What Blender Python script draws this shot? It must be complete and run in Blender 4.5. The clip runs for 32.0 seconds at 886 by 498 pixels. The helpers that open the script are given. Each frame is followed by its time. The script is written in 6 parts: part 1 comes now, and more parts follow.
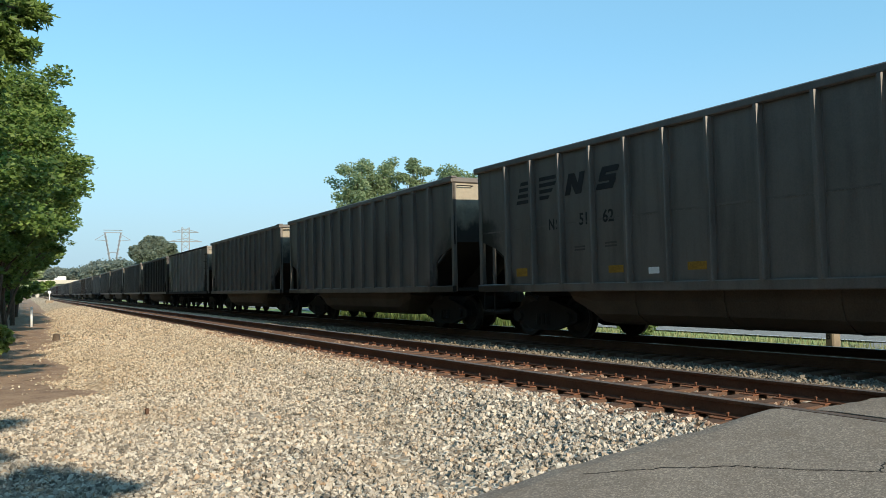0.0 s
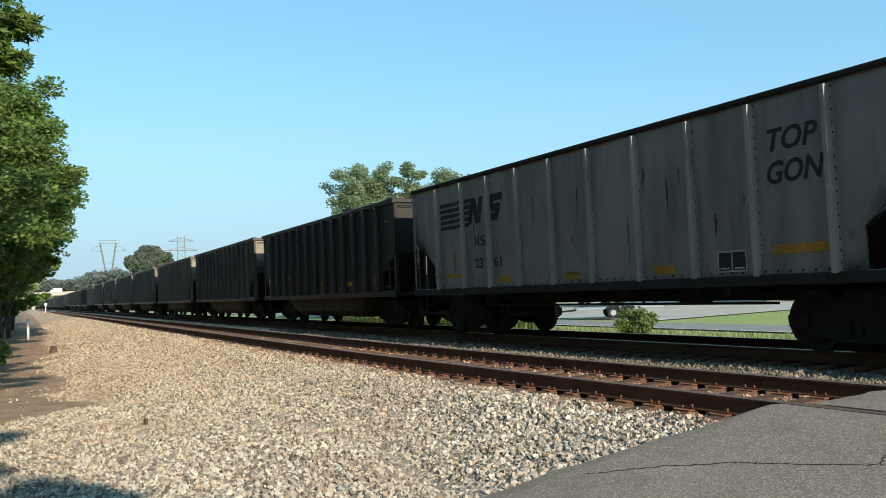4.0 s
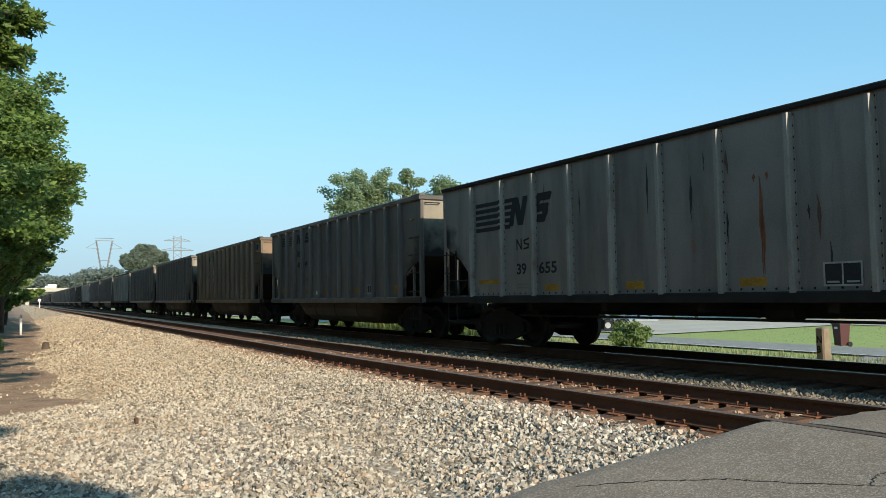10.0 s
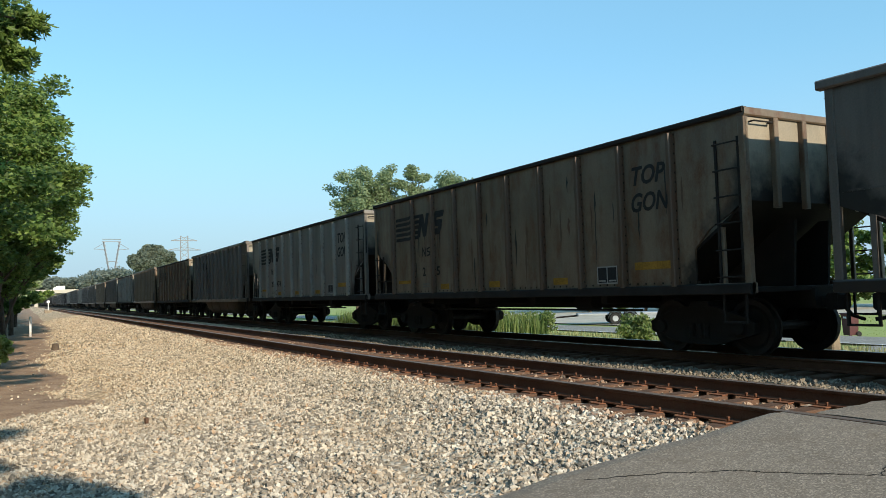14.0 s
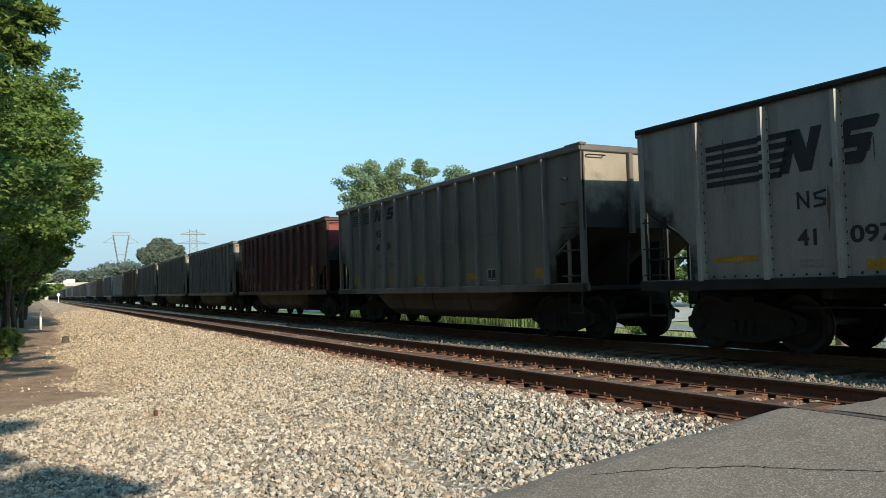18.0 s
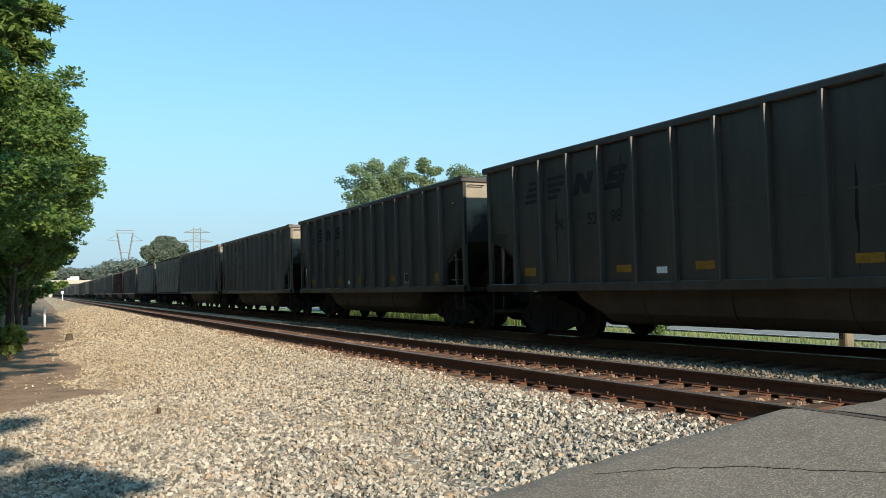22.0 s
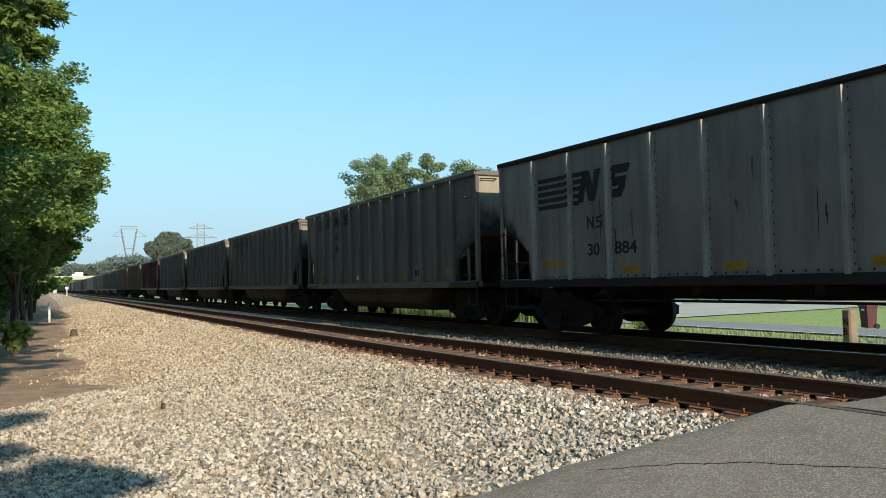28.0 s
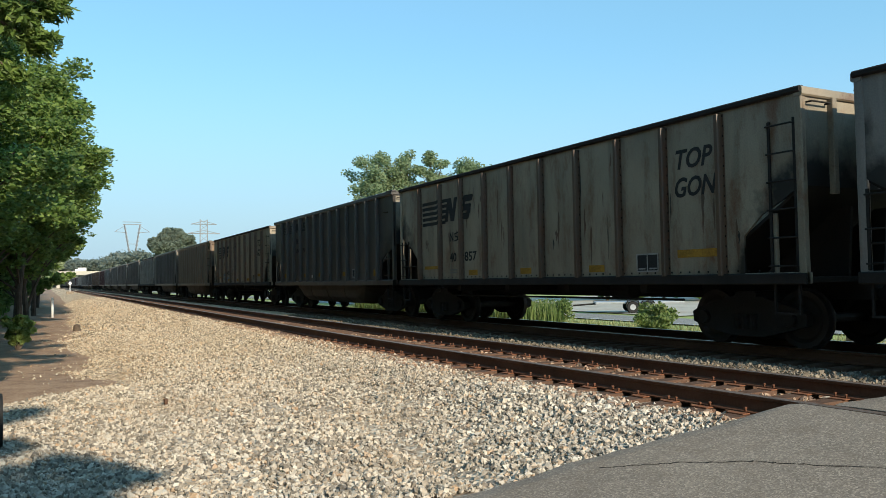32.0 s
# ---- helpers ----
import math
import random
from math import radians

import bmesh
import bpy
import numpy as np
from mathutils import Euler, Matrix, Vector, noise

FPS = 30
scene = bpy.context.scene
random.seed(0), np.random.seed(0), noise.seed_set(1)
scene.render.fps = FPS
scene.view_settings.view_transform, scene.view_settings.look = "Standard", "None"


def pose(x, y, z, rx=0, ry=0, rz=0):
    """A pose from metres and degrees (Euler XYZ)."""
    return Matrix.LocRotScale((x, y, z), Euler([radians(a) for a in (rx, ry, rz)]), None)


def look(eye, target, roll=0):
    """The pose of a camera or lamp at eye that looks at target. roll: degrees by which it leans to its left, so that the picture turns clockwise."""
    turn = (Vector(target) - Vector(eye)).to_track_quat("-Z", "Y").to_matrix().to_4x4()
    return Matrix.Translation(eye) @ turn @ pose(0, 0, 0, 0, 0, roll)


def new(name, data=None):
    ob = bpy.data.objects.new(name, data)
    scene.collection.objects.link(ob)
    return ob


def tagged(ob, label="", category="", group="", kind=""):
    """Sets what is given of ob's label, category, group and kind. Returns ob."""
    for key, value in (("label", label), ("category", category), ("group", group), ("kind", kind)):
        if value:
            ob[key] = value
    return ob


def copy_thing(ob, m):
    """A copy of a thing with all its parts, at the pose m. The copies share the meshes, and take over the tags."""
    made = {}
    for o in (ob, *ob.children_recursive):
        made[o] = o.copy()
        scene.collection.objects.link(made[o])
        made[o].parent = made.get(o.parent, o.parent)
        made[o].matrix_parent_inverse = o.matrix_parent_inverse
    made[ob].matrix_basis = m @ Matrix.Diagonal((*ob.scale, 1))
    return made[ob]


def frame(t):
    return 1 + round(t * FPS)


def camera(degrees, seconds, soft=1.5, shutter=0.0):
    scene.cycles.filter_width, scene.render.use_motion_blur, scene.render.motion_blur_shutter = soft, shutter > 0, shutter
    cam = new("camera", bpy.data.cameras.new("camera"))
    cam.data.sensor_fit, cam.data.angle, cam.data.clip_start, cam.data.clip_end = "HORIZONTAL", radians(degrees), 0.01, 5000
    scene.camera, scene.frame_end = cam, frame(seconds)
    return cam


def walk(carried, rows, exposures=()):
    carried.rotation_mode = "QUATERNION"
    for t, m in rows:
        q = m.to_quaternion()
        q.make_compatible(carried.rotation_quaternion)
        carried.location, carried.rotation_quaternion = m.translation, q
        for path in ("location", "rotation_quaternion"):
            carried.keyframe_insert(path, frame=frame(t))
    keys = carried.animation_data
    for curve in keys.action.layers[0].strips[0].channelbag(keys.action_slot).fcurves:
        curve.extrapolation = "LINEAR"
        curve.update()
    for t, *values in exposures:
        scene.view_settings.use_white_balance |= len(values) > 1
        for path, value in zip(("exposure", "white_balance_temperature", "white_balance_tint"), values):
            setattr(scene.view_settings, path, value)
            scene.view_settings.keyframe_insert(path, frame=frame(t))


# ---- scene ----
# Metres; rail tops at z = 0; the track runs along +Y, x to the right, the camera stands at x = 0, y = 0.
EYE = Vector((0, 0, 1.142))
NEAR_RAIL, GAUGE, SPACING = 5.96, 1.5, 4.386
BEND, BEND_A, BEND_B = 0.001874, -10.0, 17.5


def bend(y):
    """Sideways shift of the gently curving line at y."""
    c = min(max(y, BEND_A), BEND_B)
    x = BEND * (c - 12) ** 2
    if y > BEND_B:
        x += 2 * BEND * (BEND_B - 12) * (y - BEND_B)
    if y < BEND_A:
        x += 2 * BEND * (BEND_A - 12) * (y - BEND_A)
    return x


def bend_turn(y):
    """Heading of the line at y, as degrees about z."""
    c = min(max(y, BEND_A), BEND_B)
    return -math.degrees(math.atan(2 * BEND * (c - 12)))


def aim(yaw, pitch, roll):
    """Camera pose from degrees: yaw from +Y towards +X, pitch up, roll."""
    a, p, r = radians(yaw), radians(pitch), radians(roll)
    f = Vector((math.sin(a) * math.cos(p), math.cos(a) * math.cos(p), math.sin(p)))
    s = Vector((math.cos(a), -math.sin(a), 0))
    u = s.cross(f)
    x, y = math.cos(r) * s + math.sin(r) * u, -math.sin(r) * s + math.cos(r) * u
    m = Matrix((x, y, -f)).transposed().to_4x4()
    m.translation = EYE
    return m


cam = camera(59.72, 32.0, soft=0.8)
PATH = [
    (0, 29.637, 2.725, -1.254),
    (0.5, 29.618, 2.572, -1.351),
    (1, 29.494, 2.558, -1.070),
    (1.5, 29.393, 2.430, -0.921),
    (2, 29.166, 2.397, -1.266),
    (2.5, 29.366, 2.388, -1.481),
    (3, 29.568, 2.600, -2.154),
    (3.5, 29.930, 2.755, -2.538),
    (5.5, 30.025, 3.513, -1.722),
    (6, 30.368, 3.216, -0.996),
    (6.5, 30.214, 2.788, -1.425),
    (7, 30.324, 2.712, -1.657),
    (7.5, 30.203, 2.959, -1.459),
    (8, 30.280, 3.366, -1.430),
    (8.5, 30.318, 3.242, -0.945),
    (9, 30.212, 3.144, -1.074),
    (9.5, 30.284, 3.364, -1.074),
    (10, 30.200, 3.510, -0.844),
    (10.5, 29.845, 3.794, -0.930),
    (11, 29.544, 3.968, -0.952),
    (11.5, 29.373, 3.839, -1.102),
    (12, 29.440, 3.453, -1.319),
    (12.5, 29.521, 3.416, -1.129),
    (13, 29.589, 3.266, -1.231),
    (13.5, 29.706, 3.192, -1.527),
    (14, 29.731, 3.201, -1.716),
    (14.5, 29.840, 3.358, -1.604),
    (16.5, 29.308, 3.083, -1.523),
    (17, 29.266, 3.111, -1.475),
    (17.5, 29.210, 3.099, -1.384),
    (18, 29.118, 2.796, -1.521),
    (18.5, 28.731, 2.324, -1.700),
    (19, 28.562, 2.360, -1.694),
    (19.5, 28.677, 2.799, -1.894),
    (20, 28.863, 2.863, -1.635),
    (20.5, 28.915, 2.780, -1.453),
    (21, 28.850, 2.826, -1.543),
    (21.5, 28.817, 2.802, -1.455),
    (22, 28.872, 2.721, -1.305),
    (22.5, 28.836, 2.499, -1.231),
    (23, 28.770, 2.483, -1.185),
    (23.5, 28.860, 2.521, -1.192),
    (24, 28.709, 2.495, -1.215),
    (24.5, 28.699, 2.399, -1.196),
    (25, 28.433, 2.292, -1.132),
    (25.5, 28.404, 2.168, -1.284),
    (27.5, 28.615, 2.518, -1.229),
    (28, 28.607, 2.417, -1.307),
    (28.5, 28.643, 2.514, -1.381),
    (29, 28.783, 2.525, -1.279),
    (29.5, 28.806, 2.378, -1.695),
    (30, 28.672, 2.508, -1.557),
    (30.5, 28.634, 2.390, -1.280),
    (31, 28.450, 2.347, -1.032),
    (31.5, 28.438, 2.253, -0.906),
    (32, 28.403, 2.219, -0.994),
]
walk(cam, [(t, aim(*a)) for t, *a in PATH])

# ---- daylight: low morning sun from behind the camera, a little beyond the train ----
SUN_EL, SUN_AZ = 22.5, 3.4
to_sun = Vector((math.sin(radians(SUN_AZ)) * math.cos(radians(SUN_EL)), -math.cos(radians(SUN_AZ)) * math.cos(radians(SUN_EL)), math.sin(radians(SUN_EL))))
world = bpy.data.worlds.new("sky")
scene.world = world
world.use_nodes = True
wn = world.node_tree.nodes
sky = wn.new("ShaderNodeTexSky")
sky.sky_type, sky.sun_disc = "NISHITA", False
sky.sun_elevation, sky.sun_rotation = radians(SUN_EL), radians(180 - SUN_AZ)
sky.air_density, sky.dust_density, sky.ozone_density = 1.0, 0.15, 2.2
tone = wn.new("ShaderNodeMix")
tone.data_type, tone.blend_type = "RGBA", "MULTIPLY"
tone.inputs[0].default_value, tone.inputs[7].default_value = 1.0, (0.572, 0.732, 0.728, 1)
world.node_tree.links.new(sky.outputs[0], tone.inputs[6])
lift = wn.new("ShaderNodeMix")
lift.data_type, lift.blend_type = "RGBA", "ADD"
lift.inputs[0].default_value, lift.inputs[7].default_value = 1.0, (1.0, 2.25, 3.12, 1)
world.node_tree.links.new(tone.outputs[2], lift.inputs[6])
# grey morning haze all round the horizon
direction = wn.new("ShaderNodeTexCoord")
height = wn.new("ShaderNodeSeparateXYZ")
world.node_tree.links.new(direction.outputs["Generated"], height.inputs[0])
haze = wn.new("ShaderNodeMapRange")
haze.interpolation_type = "SMOOTHSTEP"
haze.inputs["From Min"].default_value, haze.inputs["From Max"].default_value = -0.02, 0.3
haze.inputs["To Min"].default_value, haze.inputs["To Max"].default_value = 1.0, 0.0
world.node_tree.links.new(height.outputs[2], haze.inputs["Value"])
veil = wn.new("ShaderNodeMix")
veil.data_type = "RGBA"
world.node_tree.links.new(haze.outputs[0], veil.inputs[0])
world.node_tree.links.new(lift.outputs[2], veil.inputs[6])
veil.inputs[7].default_value = (3.1, 4.4, 5.35, 1)
world.node_tree.links.new(veil.outputs[2], wn["Background"].inputs[0])
wn["Background"].inputs[1].default_value = 0.122
sun = new("sun", bpy.data.lights.new("sun", "SUN"))
sun.data.energy, sun.data.angle, sun.data.color = 5.0, radians(0.6), (1.0, 0.87, 0.68)
sun.matrix_world = look(tuple(to_sun * 200), (0, 0, 0))
scene.view_settings.exposure = 0.28


# ---- materials ----
def nodes_of(name):
    m = bpy.data.materials.new(name)
    m.use_nodes = True
    return m, m.node_tree.nodes, m.node_tree.links, m.node_tree.nodes["Principled BSDF"]


def noise_node(n, l, coord, scale, detail=5, stretch=None, rough=0.6):
    t = n.new("ShaderNodeTexNoise")
    t.inputs["Scale"].default_value, t.inputs["Detail"].default_value, t.inputs["Roughness"].default_value = scale, detail, rough
    if stretch:
        k = n.new("ShaderNodeMapping")
        k.inputs["Scale"].default_value = stretch
        l.new(coord, k.inputs["Vector"])
        coord = k.outputs[0]
    l.new(coord, t.inputs["Vector"])
    return t.outputs["Fac"]


def ramp(n, l, fac, stops):
    r = n.new("ShaderNodeValToRGB")
    e = r.color_ramp.elements
    while len(e) < len(stops):
        e.new(0.5)
    for el, (p, c) in zip(e, stops):
        el.position, el.color = p, (*c, 1) if len(c) == 3 else c
    l.new(fac, r.inputs[0])
    return r.outputs[0]


def mixed(n, l, fac, a, b, mode="MIX"):
    m = n.new("ShaderNodeMix")
    m.data_type, m.blend_type = "RGBA", mode
    for sock, v in ((m.inputs[0], fac), (m.inputs[6], a), (m.inputs[7], b)):
        if isinstance(v, bpy.types.NodeSocket):
            l.new(v, sock)
        else:
            sock.default_value = v if isinstance(v, float) else (*v, 1)
    return m.outputs[2]


def bumped(n, l, b, fac, strength, dist):
    k = n.new("ShaderNodeBump")
    k.inputs["Strength"].default_value, k.inputs["Distance"].default_value = strength, dist
    l.new(fac, k.inputs["Height"])
    l.new(k.outputs[0], b.inputs["Normal"])


def plain(name, c, rough=0.7, metal=0.0, vary=0.25, scale=3.0, bump=0.2, grain=40.0, coord="Object"):
    """A surface with patches and grain."""
    m, n, l, b = nodes_of(name)
    co = n.new("ShaderNodeTexCoord").outputs[coord]
    big, small = noise_node(n, l, co, scale), noise_node(n, l, co, grain, 3)
    lo, hi = [x * (1 - vary) for x in c], [min(1, x * (1 + vary)) for x in c]
    col = ramp(n, l, big, [(0.3, lo), (0.7, hi)])
    col = mixed(n, l, 0.35, col, ramp(n, l, small, [(0.35, lo), (0.65, hi)]))
    l.new(col, b.inputs["Base Color"])
    b.inputs["Roughness"].default_value, b.inputs["Metallic"].default_value = rough, metal
    b.inputs["Specular IOR Level"].default_value = 0.25 if rough >= 0.7 else 0.5
    bumped(n, l, b, small, bump, 0.02)
    return m


def car_paint(name, c, rust, stain, rust_c=(0.16, 0.06, 0.025), rough=0.42, end=False):
    """Old freight-car paint: streaks down the sheet, rust patches, coal dust; each car differs."""
    m, n, l, b = nodes_of(name)
    geo = n.new("ShaderNodeTexCoord").outputs["Object"]
    info = n.new("ShaderNodeObjectInfo")
    add = n.new("ShaderNodeVectorMath")
    add.operation = "ADD"
    off = n.new("ShaderNodeMapping")
    l.new(geo, add.inputs[0])
    mul = n.new("ShaderNodeVectorMath")
    mul.operation = "MULTIPLY"
    cmb = n.new("ShaderNodeCombineXYZ")
    for i in range(3):
        l.new(info.outputs["Random"], cmb.inputs[i])
    l.new(cmb.outputs[0], mul.inputs[0])
    mul.inputs[1].default_value = (37, 53, 17)
    l.new(mul.outputs[0], add.inputs[1])
    co = add.outputs[0]
    streak = noise_node(n, l, co, 1.0, 4, (0.8, 2.6, 0.3), 0.58)
    patch = noise_node(n, l, co, 0.55, 6, None, 0.62)
    spots = noise_node(n, l, co, 2.6, 8, (1, 1.6, 0.7), 0.72)
    fine = noise_node(n, l, co, 45, 3)
    tone = ramp(n, l, patch, [(0.3, [x * 0.72 for x in c]), (0.5, c), (0.72, [min(1, x * 1.18) for x in c])])
    col = mixed(n, l, ramp(n, l, streak, [(0.45, (0, 0, 0)), (0.75, (stain,) * 3)]), tone, [x * 0.4 for x in c])
    rfac = ramp(n, l, spots, [(0.62 - 0.22 * rust, (0, 0, 0)), (0.74 - 0.16 * rust, (min(1, 0.35 + rust),) * 3)])
    smask = ramp(n, l, streak, [(0.36, (0.15, 0.15, 0.15)), (0.62, (1, 1, 1))])
    rfac = mixed(n, l, 1.0, rfac, smask, "MULTIPLY")
    col = mixed(n, l, rfac, col, rust_c)
    col = mixed(n, l, 0.18, col, ramp(n, l, fine, [(0.3, (0.02, 0.02, 0.02)), (0.7, [min(1, x * 1.3) for x in c])]))
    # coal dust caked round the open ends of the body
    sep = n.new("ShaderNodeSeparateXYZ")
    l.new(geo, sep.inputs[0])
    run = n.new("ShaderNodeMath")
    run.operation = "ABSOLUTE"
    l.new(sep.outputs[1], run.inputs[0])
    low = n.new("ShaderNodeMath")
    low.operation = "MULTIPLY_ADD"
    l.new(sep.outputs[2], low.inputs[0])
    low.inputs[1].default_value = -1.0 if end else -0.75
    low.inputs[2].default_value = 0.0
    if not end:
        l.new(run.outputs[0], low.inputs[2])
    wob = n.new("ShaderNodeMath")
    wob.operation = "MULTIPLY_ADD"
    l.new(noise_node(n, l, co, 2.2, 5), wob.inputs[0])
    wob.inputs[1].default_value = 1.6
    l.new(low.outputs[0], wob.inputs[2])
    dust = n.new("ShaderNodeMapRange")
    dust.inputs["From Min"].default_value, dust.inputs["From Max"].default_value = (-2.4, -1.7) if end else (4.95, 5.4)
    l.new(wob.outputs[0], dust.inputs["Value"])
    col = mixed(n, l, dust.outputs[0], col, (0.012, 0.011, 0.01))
    l.new(col, b.inputs["Base Color"])
    b.inputs["Roughness"].default_value, b.inputs["Metallic"].default_value = rough, 0.0
    b.inputs["Specular IOR Level"].default_value = 0.5
    wave = noise_node(n, l, co, 1.3, 3)
    bumped(n, l, b, wave, 0.25, 0.03)
    return m


def silted(n, l, co, col, most=1.0, silt=(1.0, 0.92, 0.79)):
    """Older stone further along the line is browned by silt."""
    sep = n.new("ShaderNodeSeparateXYZ")
    l.new(co, sep.inputs[0])
    wob = n.new("ShaderNodeMath")
    wob.operation = "MULTIPLY_ADD"
    l.new(noise_node(n, l, co, 0.4, 4), wob.inputs[0])
    wob.inputs[1].default_value = 9.0
    l.new(sep.outputs[1], wob.inputs[2])
    far = n.new("ShaderNodeMapRange")
    far.inputs["From Min"].default_value, far.inputs["From Max"].default_value = 9.0, 22.0
    far.inputs["To Max"].default_value = most
    l.new(wob.outputs[0], far.inputs["Value"])
    return mixed(n, l, far.outputs[0], col, silt, "MULTIPLY")


def stone_mat(name, stops, rough=0.9, spread=0.18):
    """Each stone its own tone out of the ramp."""
    m, n, l, b = nodes_of(name)
    g = n.new("ShaderNodeNewGeometry")
    co = n.new("ShaderNodeTexCoord").outputs["Object"]
    col = ramp(n, l, g.outputs["Random Per Island"], stops)
    fine = noise_node(n, l, co, 60, 4)
    col = mixed(n, l, spread, col, ramp(n, l, fine, [(0.3, (0.1, 0.09, 0.08)), (0.7, (0.75, 0.72, 0.66))]))
    zone = noise_node(n, l, co, 0.5, 3)
    col = mixed(n, l, ramp(n, l, zone, [(0.45, (0, 0, 0)), (0.7, (0.4, 0.4, 0.4))]), col, (0.33, 0.27, 0.2))
    col = silted(n, l, co, col)
    l.new(col, b.inputs["Base Color"])
    b.inputs["Roughness"].default_value = rough
    bumped(n, l, b, fine, 0.4, 0.01)
    return m


def gravel_mat():
    """Packed crushed stone under and behind the loose stones."""
    m, n, l, b = nodes_of("gravel")
    co = n.new("ShaderNodeTexCoord").outputs["Object"]
    v = n.new("ShaderNodeTexVoronoi")
    v.inputs["Scale"].default_value = 17.0
    l.new(co, v.inputs["Vector"])
    sep = n.new("ShaderNodeSeparateColor")
    l.new(v.outputs["Color"], sep.inputs[0])
    col = ramp(n, l, sep.outputs[0], [(0.0, (0.2, 0.17, 0.14)), (0.45, (0.46, 0.41, 0.34)), (0.8, (0.62, 0.56, 0.48)), (1.0, (0.78, 0.72, 0.63))])
    edge = ramp(n, l, v.outputs["Distance"], [(0.25, (1, 1, 1)), (0.8, (0.6, 0.56, 0.52))])
    col = mixed(n, l, 1.0, col, edge, "MULTIPLY")
    zone = noise_node(n, l, co, 0.35, 4)
    col = mixed(n, l, ramp(n, l, zone, [(0.46, (0, 0, 0)), (0.7, (0.55, 0.55, 0.55))]), col, (0.34, 0.25, 0.16))
    col = silted(n, l, co, col, 1.0, (1.32, 1.1, 0.84))
    l.new(col, b.inputs["Base Color"])
    b.inputs["Roughness"].default_value = 0.95
    bumped(n, l, b, v.outputs["Distance"], 0.5, -0.04)
    return m


def leaf_mat(name, dark, light, warm, through_light=0.35):
    """Thin leaves that let light through, each clump its own green."""
    m, n, l, b = nodes_of(name)
    g = n.new("ShaderNodeNewGeometry")
    co = n.new("ShaderNodeTexCoord").outputs["Object"]
    col = ramp(n, l, g.outputs["Random Per Island"], [(0.0, dark), (0.6, light), (1.0, warm)])
    big = noise_node(n, l, co, 0.6, 2)
    col = mixed(n, l, ramp(n, l, big, [(0.35, (0, 0, 0)), (0.7, (0.5, 0.5, 0.5))]), col, dark)
    l.new(col, b.inputs["Base Color"])
    b.inputs["Roughness"].default_value = 0.55
    tr = n.new("ShaderNodeBsdfTranslucent")
    l.new(col, tr.inputs[0])
    mx = n.new("ShaderNodeMixShader")
    mx.inputs[0].default_value = through_light
    l.new(b.outputs[0], mx.inputs[1])
    l.new(tr.outputs[0], mx.inputs[2])
    l.new(mx.outputs[0], n["Material Output"].inputs[0])
    return m


def ground_mat():
    """Dry brown soil with litter to the left of the line, mown and rough grass to its right."""
    m, n, l, b = nodes_of("soil_and_grass")
    co = n.new("ShaderNodeTexCoord").outputs["Object"]
    sep = n.new("ShaderNodeSeparateXYZ")
    l.new(co, sep.inputs[0])
    big, mid, fine = noise_node(n, l, co, 0.25, 5), noise_node(n, l, co, 2.5, 6), noise_node(n, l, co, 24, 5)
    soil = ramp(n, l, mid, [(0.3, (0.24, 0.125, 0.072)), (0.55, (0.44, 0.265, 0.155)), (0.75, (0.55, 0.37, 0.24))])
    soil = mixed(n, l, 0.4, soil, ramp(n, l, fine, [(0.35, (0.07, 0.045, 0.03)), (0.7, (0.42, 0.32, 0.22))]))
    grass = ramp(n, l, mid, [(0.3, (0.24, 0.3, 0.075)), (0.6, (0.3, 0.36, 0.1)), (0.8, (0.37, 0.4, 0.15))])
    grass = mixed(n, l, 0.4, grass, ramp(n, l, fine, [(0.3, (0.17, 0.22, 0.06)), (0.7, (0.33, 0.38, 0.13))]))
    side = n.new("ShaderNodeMapRange")
    side.inputs["From Min"].default_value, side.inputs["From Max"].default_value = 11.0, 14.5
    l.new(sep.outputs[0], side.inputs["Value"])
    col = mixed(n, l, side.outputs[0], soil, grass)
    l.new(col, b.inputs["Base Color"])
    b.inputs["Roughness"].default_value = 0.95
    bumped(n, l, b, fine, 0.5, 0.03)
    return m


def asphalt_mat(name, lo, hi):
    m, n, l, b = nodes_of(name)
    co = n.new("ShaderNodeTexCoord").outputs["Object"]
    v = n.new("ShaderNodeTexVoronoi")
    v.inputs["Scale"].default_value = 90
    l.new(co, v.inputs["Vector"])
    sep = n.new("ShaderNodeSeparateColor")
    l.new(v.outputs["Color"], sep.inputs[0])
    big = noise_node(n, l, co, 0.8, 6)
    col = ramp(n, l, big, [(0.3, lo), (0.7, hi)])
    col = mixed(n, l, 0.5, col, ramp(n, l, sep.outputs[0], [(0.0, [x * 0.4 for x in lo]), (0.75, hi), (1.0, [x * 2.0 for x in hi])]))
    stain = noise_node(n, l, co, 2.6, 7, None, 0.7)
    col = mixed(n, l, ramp(n, l, stain, [(0.48, (0, 0, 0)), (0.72, (0.55, 0.55, 0.55))]), col, [lo[0] * 0.78, lo[1] * 0.7, lo[2] * 0.62])
    l.new(col, b.inputs["Base Color"])
    b.inputs["Roughness"].default_value = 0.85
    bumped(n, l, b, sep.outputs[0], 0.35, 0.006)
    return m


